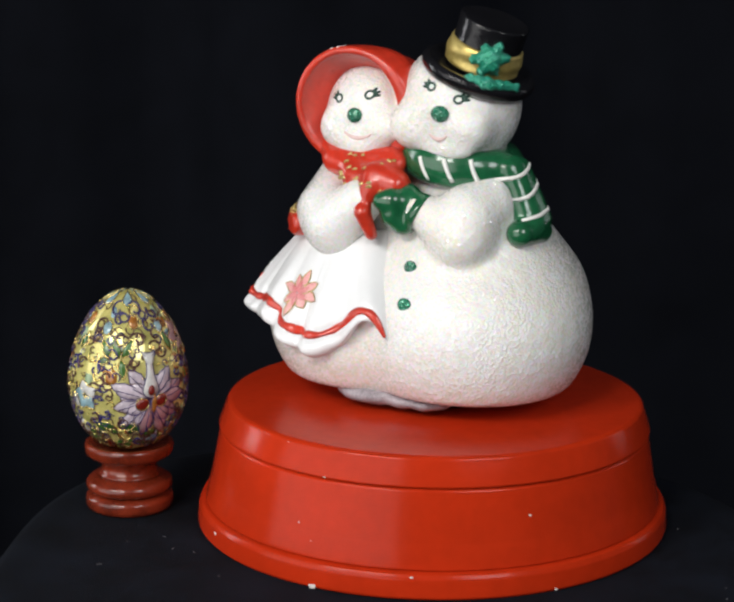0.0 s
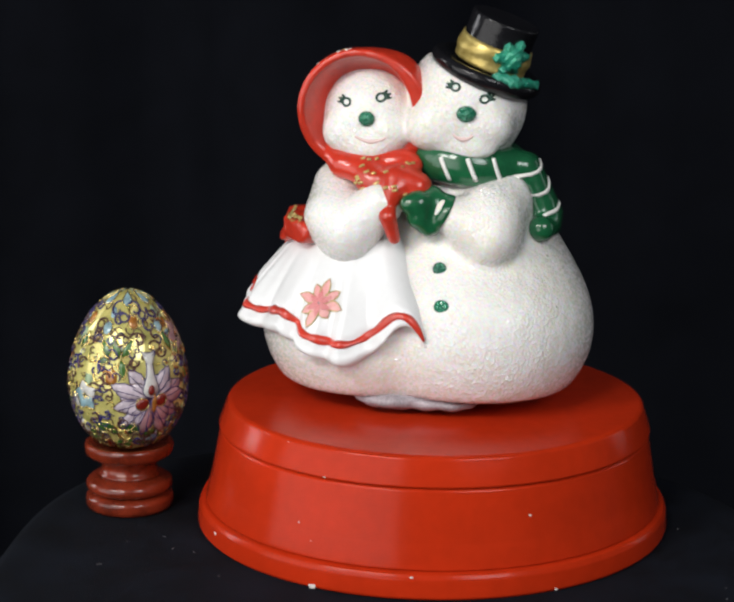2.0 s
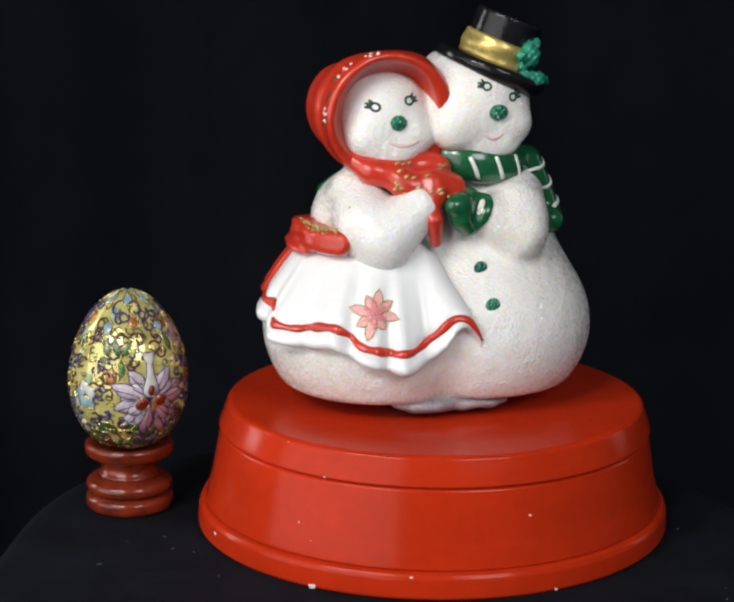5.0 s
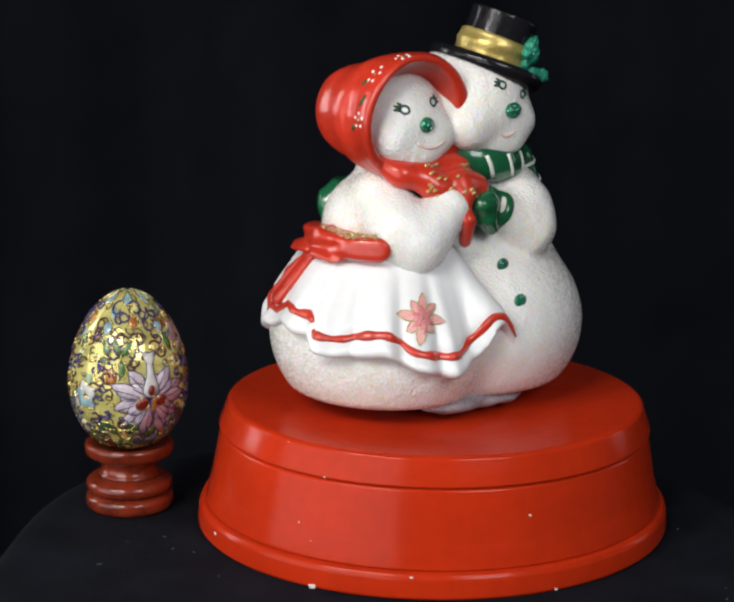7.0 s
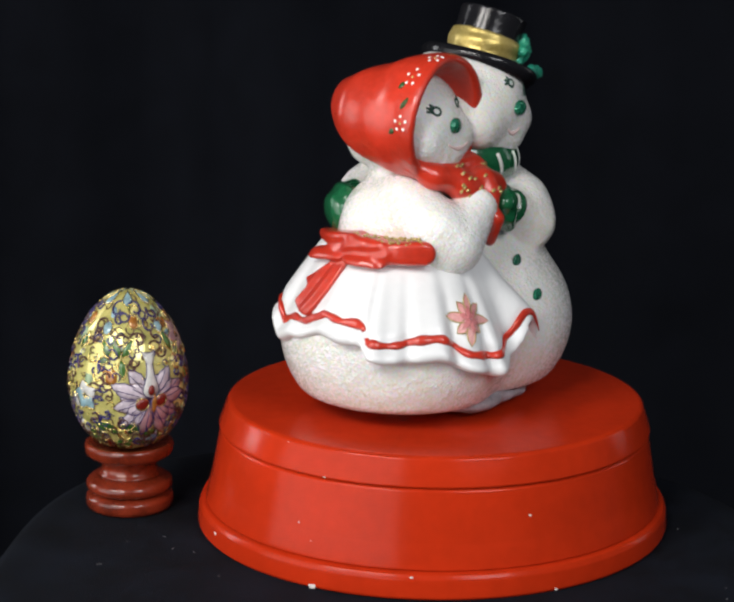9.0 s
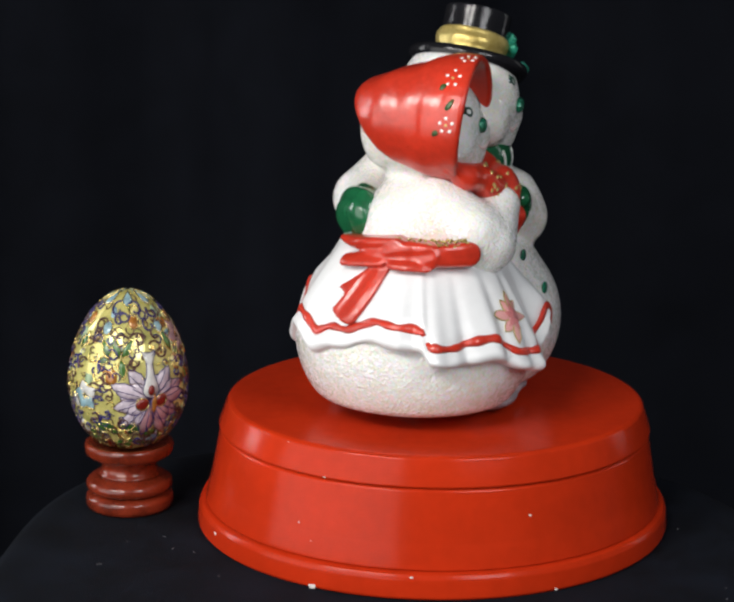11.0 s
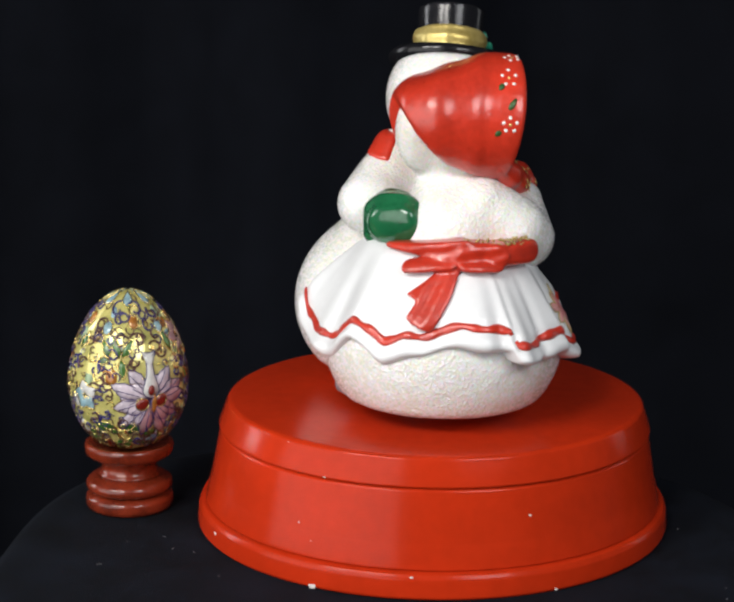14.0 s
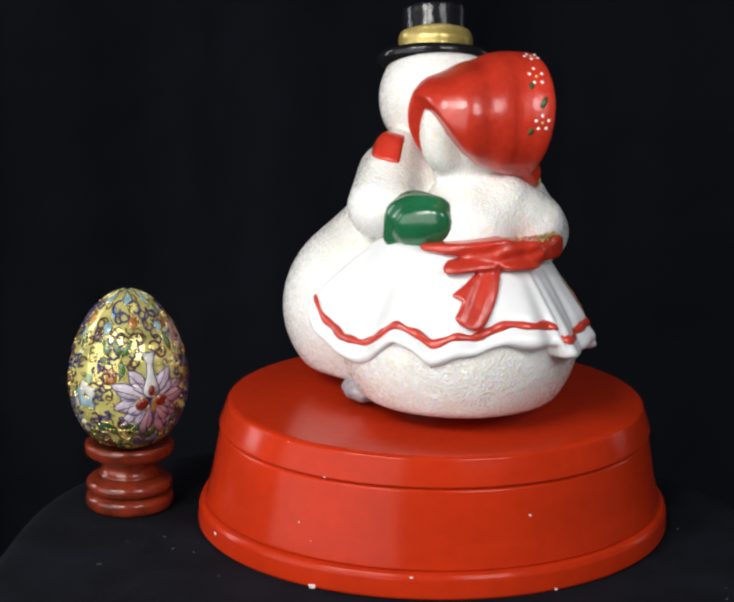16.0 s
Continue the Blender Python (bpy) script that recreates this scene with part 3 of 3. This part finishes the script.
    for i in range(6):
        a = i * math.pi / 3 + 0.5
        c, sn = math.cos(a), math.sin(a)
        pts = [on_skirt(c * u - sn * v, sn * u + c * v, 1.0) for u, v in ((0.3, 0.5), (2.2, 0.95), (4.3, 0), (2.2, -0.95), (0.3, -0.5))]
        mid = on_skirt(c * 2.0, sn * 2.0, 1.35)
        clay.add([mid] + pts, [(0, 1 + k, 1 + (k + 1) % 5) for k in range(5)], "deeppink")
    # white stripes of the scarf
    for x0, x1, in ((3.6, 6.8), (12.5, 15.5), (20.5, 23.0)):
        stroke(scarf, [(x0 + (x1 - x0) * t, -60, 86.5 - 7.5 * t) for t in [i / 6 for i in range(7)]], front, 0.75, "line")
    for z0, slope in ((82.5, 2.6), (76, 3.0), (69, 1.5)):
        stroke(scarf, [(80, -12.5 + 13 * t, z0 - slope + slope * 2 * t) for t in [i / 7 for i in range(8)]], (-1, 0, 0), 0.7, "line")
    # blossoms on the bonnet
    for bx, by, bz in ((-80, -16.6, 114.5), (-80, -16.6, 100.3), (-29.8, -18.6, 160)):
        d = (1, 0, 0) if bx < -50 else (0, 0, -1)
        for i in range(5):
            a = i * 1.2566 + 0.3
            o = (0, 2.2 * math.cos(a), 2.2 * math.sin(a)) if bx < -50 else (2.2 * math.cos(a), 2.2 * math.sin(a), 0)
            dab(bonnet, (bx + o[0], by + o[1], bz + o[2]), d, (0.8, 0.8, 0.8), "line", -0.5)
        dab(bonnet, (bx, by, bz), d, (0.7, 0.7, 0.7), "fleck", -0.4)
    for y0, z0, y1, z1 in ((-16.2, 105.0, -18.4, 108.3), (-13.8, 98.2, -12.0, 96.8), (-14.6, 112.6, -13.4, 110.8)):
        stroke(bonnet, [(-80, y0 + (y1 - y0) * t, z0 + (z1 - z0) * t) for t in (0, 0.33, 0.66, 1)], (1, 0, 0), [0.5, 0.95, 0.8, 0.35], "leafpaint", 0.22)
    # gilt flecks on the bow, the ribbon and the sash
    rng = random.Random(4)
    for _ in range(26):
        x, z = rng.uniform(-27, -4), rng.uniform(74, 86)
        q, n = stick(chin_bow, (x, -60, z), front, 60)
        if float(chin_bow(tuple(q))) < 0.1:
            clay.add(*tube_mesh([q - Vector((0.9, 0, 0.5)), q, q + Vector((0.9, 0, rng.uniform(-0.6, 0.6)))], 0.55, [n, n, n], 0.6, 5), "fleck")
    for i in range(60):
        b, z = -174 + i * 0.72, rng.uniform(62.6, 64.6)
        r = max(float(skirt_radius(b, 58)), float(sash_radius(b)) - 2.5) + 3.9 - 0.9 * (z - 62.6)
        x, y = around(b, r)
        clay.add(*tube_mesh([(x, y, z - 0.4), (x - 0.3, y + 0.3, z + 0.1), (x - 0.5, y + 0.6, z - 0.3)], rng.uniform(0.3, 0.5), None, 1, 5), "fleck")
    # rough ice at the foot of the pair
    clay.add(*net(lambda P: melt([ball(P, (-8, -23, 5.0), (15, 9.5, 3.6), 12), ball(P, (7, -23.5, 4.6), (12, 7.5, 2.8)), ball(P, (-5, 28.5, 5.2), (10, 6, 3.4))], 3) + 0.4 * np.sin(P[0] * 0.7) * np.sin(P[1] * 0.6 + P[2] * 0.9), (-24, -42, 0), (20, 44, 14), 0.8), "ice")
    clay.add(*net(lambda P: np.maximum(np.sqrt((P[0] + 3) ** 2 / 1.5 + P[1] ** 2) - 20, np.abs(P[2] - 3.4) - 3.35), (-30, -22, -0.8), (24, 22, 8.0), 0.8), "black")
    ob = clay.finish("snow_couple_figurine")
    return tagged(ob, "glittered white ceramic snow couple hugging, red bonnet and black hat", "figurine")


couple = build_couple()


# ---- music box base ----
def build_base():
    base = new("music_box_base")
    base.location = (0.0011, -0.0006, LID)
    tagged(base, "glossy red oval music box base with a grooved lid", "music box")
    ov, tn = 0.029, 0.469
    lid = part("lid", lathe(rounded([(0.01, 0), (69.6, 0), (70.9, -0.7), (71.4, -2.2), (73.8, -9.1), (73.3, -9.8), (60, -9.8)], 4, 0.6), 160, ov, tn), "base", base)
    body = part("body", lathe(rounded([(60, -9.9), (72.4, -9.9), (73.3, -10.7), (74.6, -18), (76.2, -27), (78.4, -35.0), (60, -35.0)], 3, 0.5), 160, ov, tn), "base", base)
    foot = part("foot_moulding", lathe(rounded([(60, -35.1), (78.6, -35.1), (79.7, -35.6), (80.5, -37.2), (81.0, -42.8), (80.4, -43.7), (0.01, -43.7)], 4, 0.5), 160, ov, tn), "base", base)
    foot.location = (0.0001, -0.0005, 0)
    # chips in the paint
    for a, r, h, s, owner in ((-115.5, 81.0, -43.0, 1.1, foot), (-150, 80.8, -38.5, 0.6, foot), (-116, 73.7, -9.2, 0.4, lid), (-65, 74.9, -19.5, 0.45, body), (-129, 71.0, -1.4, 0.4, lid), (-60, 81.2, -42.9, 0.5, foot), (-93, 80.4, -36.3, 0.5, foot), (-118, 76.9, -30, 0.35, body), (-122, 75.9, -25, 0.3, body)):
        bm = bmesh.new()
        bmesh.ops.create_icosphere(bm, subdivisions=2, radius=0.001 * s)
        for v in bm.verts:
            v.co = Vector((v.co.x * 1.3, v.co.y * 0.4, v.co.z * 0.7)) * (1 + 0.5 * noise.noise(v.co * 1500))
        a2 = radians(a) - tn
        x, y = r * math.cos(a2) * (1 + ov), r * math.sin(a2) * (1 - ov)
        bmesh.ops.transform(bm, matrix=pose(0.001 * (x * math.cos(tn) - y * math.sin(tn)), 0.001 * (x * math.sin(tn) + y * math.cos(tn)), 0.001 * h, 0, 0, a + 90), verts=bm.verts)
        part("paint_chip", bm, "chip", owner, "pale chip in the red paint")
    return base


build_base()

# ---- egg and stand ----
EGG_XY = (-0.1066, -0.003)


def build_stand():
    stand = new("egg_stand")
    stand.location = (*EGG_XY, TABLE)
    tagged(stand, "small turned reddish-brown wooden egg stand with ringed foot", "egg stand")
    part("foot", lathe(rounded([(0.01, 0), (14.4, 0), (15.4, 1.4), (15.4, 4.6), (13.4, 6.0), (0.01, 6.0)], 4, 1.4), 64), "wood", stand)
    part("ring", lathe(rounded([(0.01, 6.0), (13.2, 6.0), (15.3, 7.6), (15.1, 10.2), (12.0, 12.2), (0.01, 12.2)], 4, 1.6), 64), "wood", stand)
    part("neck", lathe(rounded([(0.01, 12.2), (11.6, 12.2), (9.8, 14.0), (9.8, 16.6), (11.8, 18.4), (0.01, 18.4)], 4, 1.4), 64), "wood", stand)
    part("cup", lathe(rounded([(0.01, 18.4), (12.6, 18.4), (15.2, 19.8), (15.7, 22.8), (15.1, 24.1), (13.4, 24.1), (9, 21.9), (0.01, 20.9)], 4, 0.9), 64), "wood", stand)


build_stand()

EGG_H, EGG_R, EGG_Z = 57.0, 20.1, 21.5      # height, radius, height of its lowest point over the table


def egg_r(h):
    """Radius at height h over the lowest point: blunt below, more pointed above."""
    t = min(max(h / EGG_H, 0), 1) * 2 - 1
    return EGG_R * math.sqrt(max(0, 1 - t * t)) * (1 - 0.14 * t - 0.02 * t * t) * 1.012


def egg_at(az, h, lift=0.0):
    """Point and normal on the shell; az in degrees from the side that faces the room's front."""
    a = radians(az - 90 + 10.5)
    r = egg_r(h)
    slope = (egg_r(h + 0.2) - egg_r(h - 0.2)) / 0.4
    n = Vector((math.cos(a), math.sin(a), -slope)).normalized()
    return Vector((r * math.cos(a), r * math.sin(a), h)) + n * lift, n


def egg_local(az, h, u, v):
    """From a place on the egg u mm sideways and v mm up."""
    return az + math.degrees(u / max(egg_r(h + v), 3)), h + v


def to_bm(verts, faces):
    bm = bmesh.new()
    vs = [bm.verts.new(Vector(v) * 0.001) for v in verts]
    for f in faces:
        bm.faces.new([vs[i] for i in f])
    bmesh.ops.recalc_face_normals(bm, faces=bm.faces)
    return bm


def build_egg():
    egg = new("cloisonne_egg")
    egg.location = (*EGG_XY, TABLE + EGG_Z * 0.001)
    tagged(egg, "gilt cloisonne egg with enamel flowers, leaves and scrolls on its stand", "egg")
    part("shell", lathe([(max(egg_r(h), 0.01), h) for h in [EGG_H * (0.5 - 0.5 * math.cos(math.pi * i / 60)) for i in range(61)]], 96), "egg", egg)

    def plate(name, az, h, outline, mat, parent=egg, lift=0.35, rim="goldwire", label=""):
        """An enamel cell: a low cushion inside a raised wire."""
        pts = [egg_at(*egg_local(az, h, u, v), lift)[0] for u, v in outline]
        low = [egg_at(*egg_local(az, h, u * 1.04, v * 1.04), -0.3)[0] for u, v in outline]
        inn = [egg_at(*egg_local(az, h, u * 0.5 + cu * 0.5, v * 0.5 + cv * 0.5), lift * 1.6)[0] for (u, v), cu, cv in zip(outline, [sum(o[0] for o in outline) / len(outline)] * len(outline), [sum(o[1] for o in outline) / len(outline)] * len(outline))]
        n = len(outline)
        faces = [(i, (i + 1) % n, n + (i + 1) % n, n + i) for i in range(n)] + [(n + i, n + (i + 1) % n, 2 * n + (i + 1) % n, 2 * n + i) for i in range(n)] + [tuple(range(2 * n, 3 * n))]
        ob = part(name, to_bm(low + pts + inn, faces), mat, parent, label)
        if rim:
            part("wire", to_bm(*tube_mesh(pts + pts[:1], 0.22, None, 1, 5)), rim, ob)
        return ob

    def petal(ln, w, a, k0=0.75):
        c, s = math.cos(a), math.sin(a)
        prof = [(t * ln, w * math.sin(math.pi * t ** k0) * (1 if k > 0 else -1)) for k in (1, -1) for t in ([0.02, 0.25, 0.5, 0.72, 0.9] if k > 0 else [1.0, 0.9, 0.72, 0.5, 0.25])]
        return [(c * u - s * v, s * u + c * v) for u, v in prof]

    def disc(r, k=1.0):
        return [(r * math.cos(i * math.pi / 5), r * k * math.sin(i * math.pi / 5)) for i in range(10)]

    def scroll(az, h, size, turn, hand, mat, thick=0.4, loose=False):
        """A curled wire."""
        pts, ns = [], []
        for i in range(22):
            t = i / 21
            a = turn + hand * (5.2 * t)
            r = size * (1 - 0.78 * t)
            u, v = r * math.cos(a) - size * math.cos(turn) * 0.5, r * math.sin(a)
            p, n = egg_at(*egg_local(az, h, u, v), 0.25)
            pts.append(p)
            ns.append(n)
        if loose:
            return tube_mesh(pts, thick, ns, 0.8, 4)
        part("scroll", to_bm(*tube_mesh(pts, thick, ns, 0.8, 5)), mat, egg)

    # the large mauve flower: feathery petals in two rows
    fa, fh = 21, 22.8
    for i in range(21):
        a = 0.35 + i * 2 * math.pi / 21
        if 1.35 < a < 1.85:
            continue
        ln = (14.5, 10.5, 13.0, 9.0)[i % 4]
        ob = plate("petal", fa, fh, petal(ln, 2.6, a, 1.5), "rose" if 4.3 < a or a < 0.5 else "mauve", lift=0.3 + 0.07 * (i % 3), rim=("bluewire", "wire", "bluewire")[i % 3])
        vein = [egg_at(*egg_local(fa, fh, ln * t * math.cos(a + 0.1 * t), ln * t * math.sin(a + 0.1 * t)), 0.7) for t in (0.3, 0.5, 0.7, 0.85)]
        part("wire", to_bm(*tube_mesh([p for p, n in vein], 0.18, [n for p, n in vein], 0.8, 4)), "bluewire", ob)
    VASE = [(-7.8, 0.0), (-7.0, 2.0), (-5.2, 3.0), (-3.0, 2.3), (0.0, 1.35), (4.0, 1.05), (6.3, 1.25), (8.0, 2.5), (7.4, 0.7)]
    plate("flower_bulb", fa, fh + 8.5, [(w * s, v) for s, row in ((1, VASE), (-1, VASE[:0:-1])) for v, w in row], "milk", lift=0.8, rim="bluewire")
    plate("flower_heart", fa, fh + 3.6, [(1.2 * math.sin(t), 1.9 * math.cos(t)) for t in [i * math.pi / 5 for i in range(10)]], "ruby", lift=1.2, rim=None)
    plate("flower_eye", fa - 8.5, fh - 1.2, disc(2.2), "ruby", lift=0.8)
    plate("flower_eye", fa + 10, fh - 0.4, disc(2.2), "ruby", lift=0.8)
    plate("stamen", fa + 3, fh - 5.5, petal(9, 0.9, 1.55), "amber", lift=0.75, rim=None)
    # a pale blue blossom
    for a, mat in ((0.6, "milk"), (1.8, "milk"), (3.0, "sky"), (4.2, "sky"), (5.4, "sky")):
        plate("petal", -45, 23.5, petal(5.6, 2.6, a), mat)
    # more blossoms round the back
    for az, h in ((110, 20), (160, 34), (-120, 30), (-165, 16), (75, 42)):
        for k in range(6):
            plate("petal", az, h, petal(6.5, 2.4, k * 1.047), ("rose", "mauve", "sky")[int(az) % 3])
    # leaves
    for az, h, a, ln in ((-19, 37.0, 2.1, 7), (-9, 37.0, 1.9, 8), (-6, 37.0, 1.1, 7.5), (-8, 37.0, 4.9, 7), (-20, 37.0, 3.5, 4.5), (-12, 12.5, 0.2, 7), (-12, 12.5, 2.9, 8), (-22, 11.0, 2.6, 6), (2, 11.5, 0.4, 6), (52, 38.0, 1.8, 8), (57, 35.0, 1.0, 6), (-60, 39.0, 1.3, 6), (75, 25.0, 2.0, 8), (-80, 15.0, 1.2, 8), (140, 25.0, 1.2, 8), (-140, 45.0, 1.4, 7)):
        plate("leaf", az, h, petal(ln, 1.35, a), "leaf", lift=0.3)
    # cap of pale blue petals
    for k in range(7):
        plate("cap_petal", k * 51.4, EGG_H - 4.2, [(u, v) for u, v in petal(4.0, 1.6, 1.57)], "sky", lift=0.3)
    for k in range(10):
        plate("amber_cell", k * 36 + 8, EGG_H - 8.5 - 2 * (k % 2), disc(1.7, 1.3), ("amber", "sky", "amber", "leaf")[k % 4])
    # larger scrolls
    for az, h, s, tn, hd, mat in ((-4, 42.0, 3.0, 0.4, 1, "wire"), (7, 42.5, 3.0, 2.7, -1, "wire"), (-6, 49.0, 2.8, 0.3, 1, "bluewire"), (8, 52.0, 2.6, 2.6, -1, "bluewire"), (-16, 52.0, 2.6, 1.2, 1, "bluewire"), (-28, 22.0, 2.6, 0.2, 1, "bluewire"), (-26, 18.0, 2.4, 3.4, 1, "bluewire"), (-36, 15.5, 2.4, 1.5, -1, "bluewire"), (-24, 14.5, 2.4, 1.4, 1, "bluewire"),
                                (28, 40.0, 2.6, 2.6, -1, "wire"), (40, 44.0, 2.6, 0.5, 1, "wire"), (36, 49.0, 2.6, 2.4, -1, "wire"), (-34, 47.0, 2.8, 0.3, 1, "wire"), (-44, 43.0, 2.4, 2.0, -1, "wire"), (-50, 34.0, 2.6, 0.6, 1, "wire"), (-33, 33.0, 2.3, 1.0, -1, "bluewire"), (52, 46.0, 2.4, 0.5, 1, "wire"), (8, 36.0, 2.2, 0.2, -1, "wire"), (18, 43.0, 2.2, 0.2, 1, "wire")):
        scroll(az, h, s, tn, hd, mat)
    rng = random.Random(11)

    def taken(az, h):
        return math.hypot((az - fa) * 0.36, h - fh) < 13 or math.hypot((az + 45) * 0.36, h - 23.5) < 5

    # small enamel fields between the wires
    for _ in range(130):
        az, h = rng.uniform(-180, 180), rng.uniform(4, 53)
        if taken(az, h):
            continue
        r = rng.uniform(0.9, 2.3)
        plate("enamel_field", az, h, [(r * (1 + 0.3 * rng.uniform(-1, 1)) * math.cos(k * 0.785), 1.2 * r * (1 + 0.3 * rng.uniform(-1, 1)) * math.sin(k * 0.785)) for k in range(8)], rng.choice(("lemon", "lemon", "mint", "sky", "amber", "milk", "leaf") if h > 10 else ("leaf", "leaf", "ruby", "sky")), lift=0.12, rim=None)
    for _ in range(330):
        az, h = rng.uniform(-180, 180), rng.uniform(4, 54)
        if taken(az, h) or rng.random() > egg_r(h) / EGG_R:
            continue
        scroll(az, h, rng.uniform(1.5, 2.7), rng.uniform(0, 6.3), rng.choice((-1, 1)), rng.choice(("wire", "wire", "bluewire", "bluewire", "goldwire")), rng.uniform(0.3, 0.46))
    for _ in range(46):
        az, h = rng.uniform(-180, 180), rng.uniform(3.5, 10)
        plate("leaf", az, h, petal(rng.uniform(3, 5.5), 1.2, rng.uniform(0.2, 2.9)), "leaf", lift=0.25, rim=rng.choice(("goldwire", "wire")))
    # the finest wires
    for mat in ("wire", "bluewire", "goldwire"):
        verts, faces = [], []
        for _ in range(60 if mat == "goldwire" else 170):
            az, h = rng.uniform(-180, 180), rng.uniform(4, 55)
            if taken(az, h) or rng.random() > egg_r(h) / EGG_R:
                continue
            v, f = scroll(az, h, rng.uniform(1.0, 2.0), rng.uniform(0, 6.3), rng.choice((-1, 1)), mat, rng.uniform(0.2, 0.32), True)
            faces += [tuple(i + len(verts) for i in g) for g in f]
            verts += list(v)
        tagged(part("scrollwork", to_bm(verts, faces), mat, egg), kind="stuff")
    # gilt beading
    bm = bmesh.new()
    for _ in range(420):
        az, h = rng.uniform(-180, 180), rng.uniform(3, 54)
        if rng.random() > egg_r(h) / EGG_R:
            continue
        p, n = egg_at(az, h, 0.15)
        bmesh.ops.create_icosphere(bm, subdivisions=1, radius=0.001 * rng.uniform(0.2, 0.42), matrix=Matrix.Translation(p * 0.001))
    tagged(part("beading", bm, "goldwire", egg), kind="stuff")


build_egg()


# ---- table, cloth, room ----
def superellipse(a, rx, ry, n=3.0):
    c, s = math.cos(a), math.sin(a)
    k = (abs(c) ** n + abs(s) ** n) ** (-1 / n)
    return rx * k * c, ry * k * s


def build_cloth():
    """Black cloth over a small round-cornered table, falling in folds."""
    bm = bmesh.new()
    n, rings = 240, []
    centre = (-0.010, -0.060)
    steps = [(0.0, 0.0, 0)] + [(k / 14, 0.0, 0) for k in range(1, 14)] + [(1.0 - 0.03, 0, 0), (0.99, -0.001, 0), (1.005, -0.004, 0.1), (1.015, -0.010, 0.2), (1.02, -0.03, 0.5), (1.03, -0.10, 1), (1.05, -0.25, 1.6), (1.08, -0.45, 2.2), (1.1, -0.74, 2.6)]
    for f, dz, wave in steps:
        ring = []
        for i in range(n):
            a = 2 * math.pi * i / n
            k = f + wave * 0.018 * (math.sin(a * 17) + 0.6 * math.sin(a * 29 + 1))
            x, y = superellipse(a, 0.131 * k, 0.131 * k)
            z = dz + (0.0006 * noise.noise(Vector((x * 25, y * 25, 3))) if f < 0.97 else 0)
            if f < 0.9 and dz == 0:
                z = min(z, 0.0)
            ring.append(bm.verts.new((centre[0] + x, centre[1] + y, TABLE + z)))
            if f == 0:
                break
        rings.append(ring)
    for b in [rings[1]]:
        for i in range(n):
            bm.faces.new((rings[0][0], b[i], b[(i + 1) % n]))
    for a, b in zip(rings[1:], rings[2:]):
        for i in range(n):
            bm.faces.new((a[i], b[i], b[(i + 1) % n], a[(i + 1) % n]))
    bmesh.ops.recalc_face_normals(bm, faces=bm.faces)
    ob = part("tablecloth", bm, "cloth")
    tagged(ob, "plain black cloth draped over a small table", "tablecloth")


build_cloth()


def build_lint():
    """Pale specks and short fibres caught on the cloth."""
    rng = random.Random(21)
    verts, faces = [], []
    for _ in range(34):
        x, y = rng.uniform(-122, 104), rng.uniform(-165, 10)
        if math.hypot(x - 1, y) < 84 or math.hypot(x + 106.6, y + 3) < 17:
            continue
        a, ln = rng.uniform(0, 6.3), rng.choice((0.25, 0.35, 0.8))
        z = TABLE * 1000 + 0.12
        v, f = tube_mesh([(x + math.cos(a) * ln * t, y + math.sin(a) * ln * t, z) for t in (-1, 0, 1)], rng.uniform(0.05, 0.13), None, 1, 5)
        faces += [tuple(k + len(verts) for k in g) for g in f]
        verts += v
    tagged(part("lint", to_bm(verts, faces), "lint"), "pale lint specks caught on the black cloth", "lint", kind="stuff")


build_lint()


def slab(name, lo, hi, mat, label):
    bm = bmesh.new()
    bmesh.ops.create_cube(bm, size=1)
    for v in bm.verts:
        v.co = Vector([lo[i] + (v.co[i] + 0.5) * (hi[i] - lo[i]) for i in range(3)])
    ob = part(name, bm, mat)
    for p in ob.data.polygons:
        p.use_smooth = False
    return tagged(ob, label, kind="structure")


slab("floor", (-2.5, -2.5, -0.05), (2.5, 1.2, 0.0), "drop", "dark floor under the table")


def build_backdrop():
    bm = bmesh.new()
    nx, nz = 160, 24
    grid = [[bm.verts.new((-2.4 + 4.8 * i / nx, 0.75 + 0.03 * math.sin(i * 0.55) + 0.015 * math.sin(i * 1.3 + 1) + 0.01 * noise.noise(Vector((i * 0.1, j * 0.2, 0))), 2.3 * j / nz)) for j in range(nz + 1)] for i in range(nx + 1)]
    for i in range(nx):
        for j in range(nz):
            bm.faces.new((grid[i][j], grid[i + 1][j], grid[i + 1][j + 1], grid[i][j + 1]))
    ob = part("backdrop", bm, "drop")
    tagged(ob, "black cloth backdrop hanging behind the table", kind="structure")


build_backdrop()


# ---- movement ----
def motions():
    turns = ((0, 0.0), (1, 9.2), (2, 18.7), (3, 27.96), (4, 36.85), (6.5, 59.77), (7.5, 68.77), (8.5, 77.5), (9, 81.74), (11.5, 103.27), (12.5, 111.63), (13.5, 120.07), (14.5, 128.3), (15.5, 135.83), (16, 139.55))
    walk(couple, [(t, pose(0, 0, LID, 0, 0, a - 27.4)) for t, a in turns])


motions()
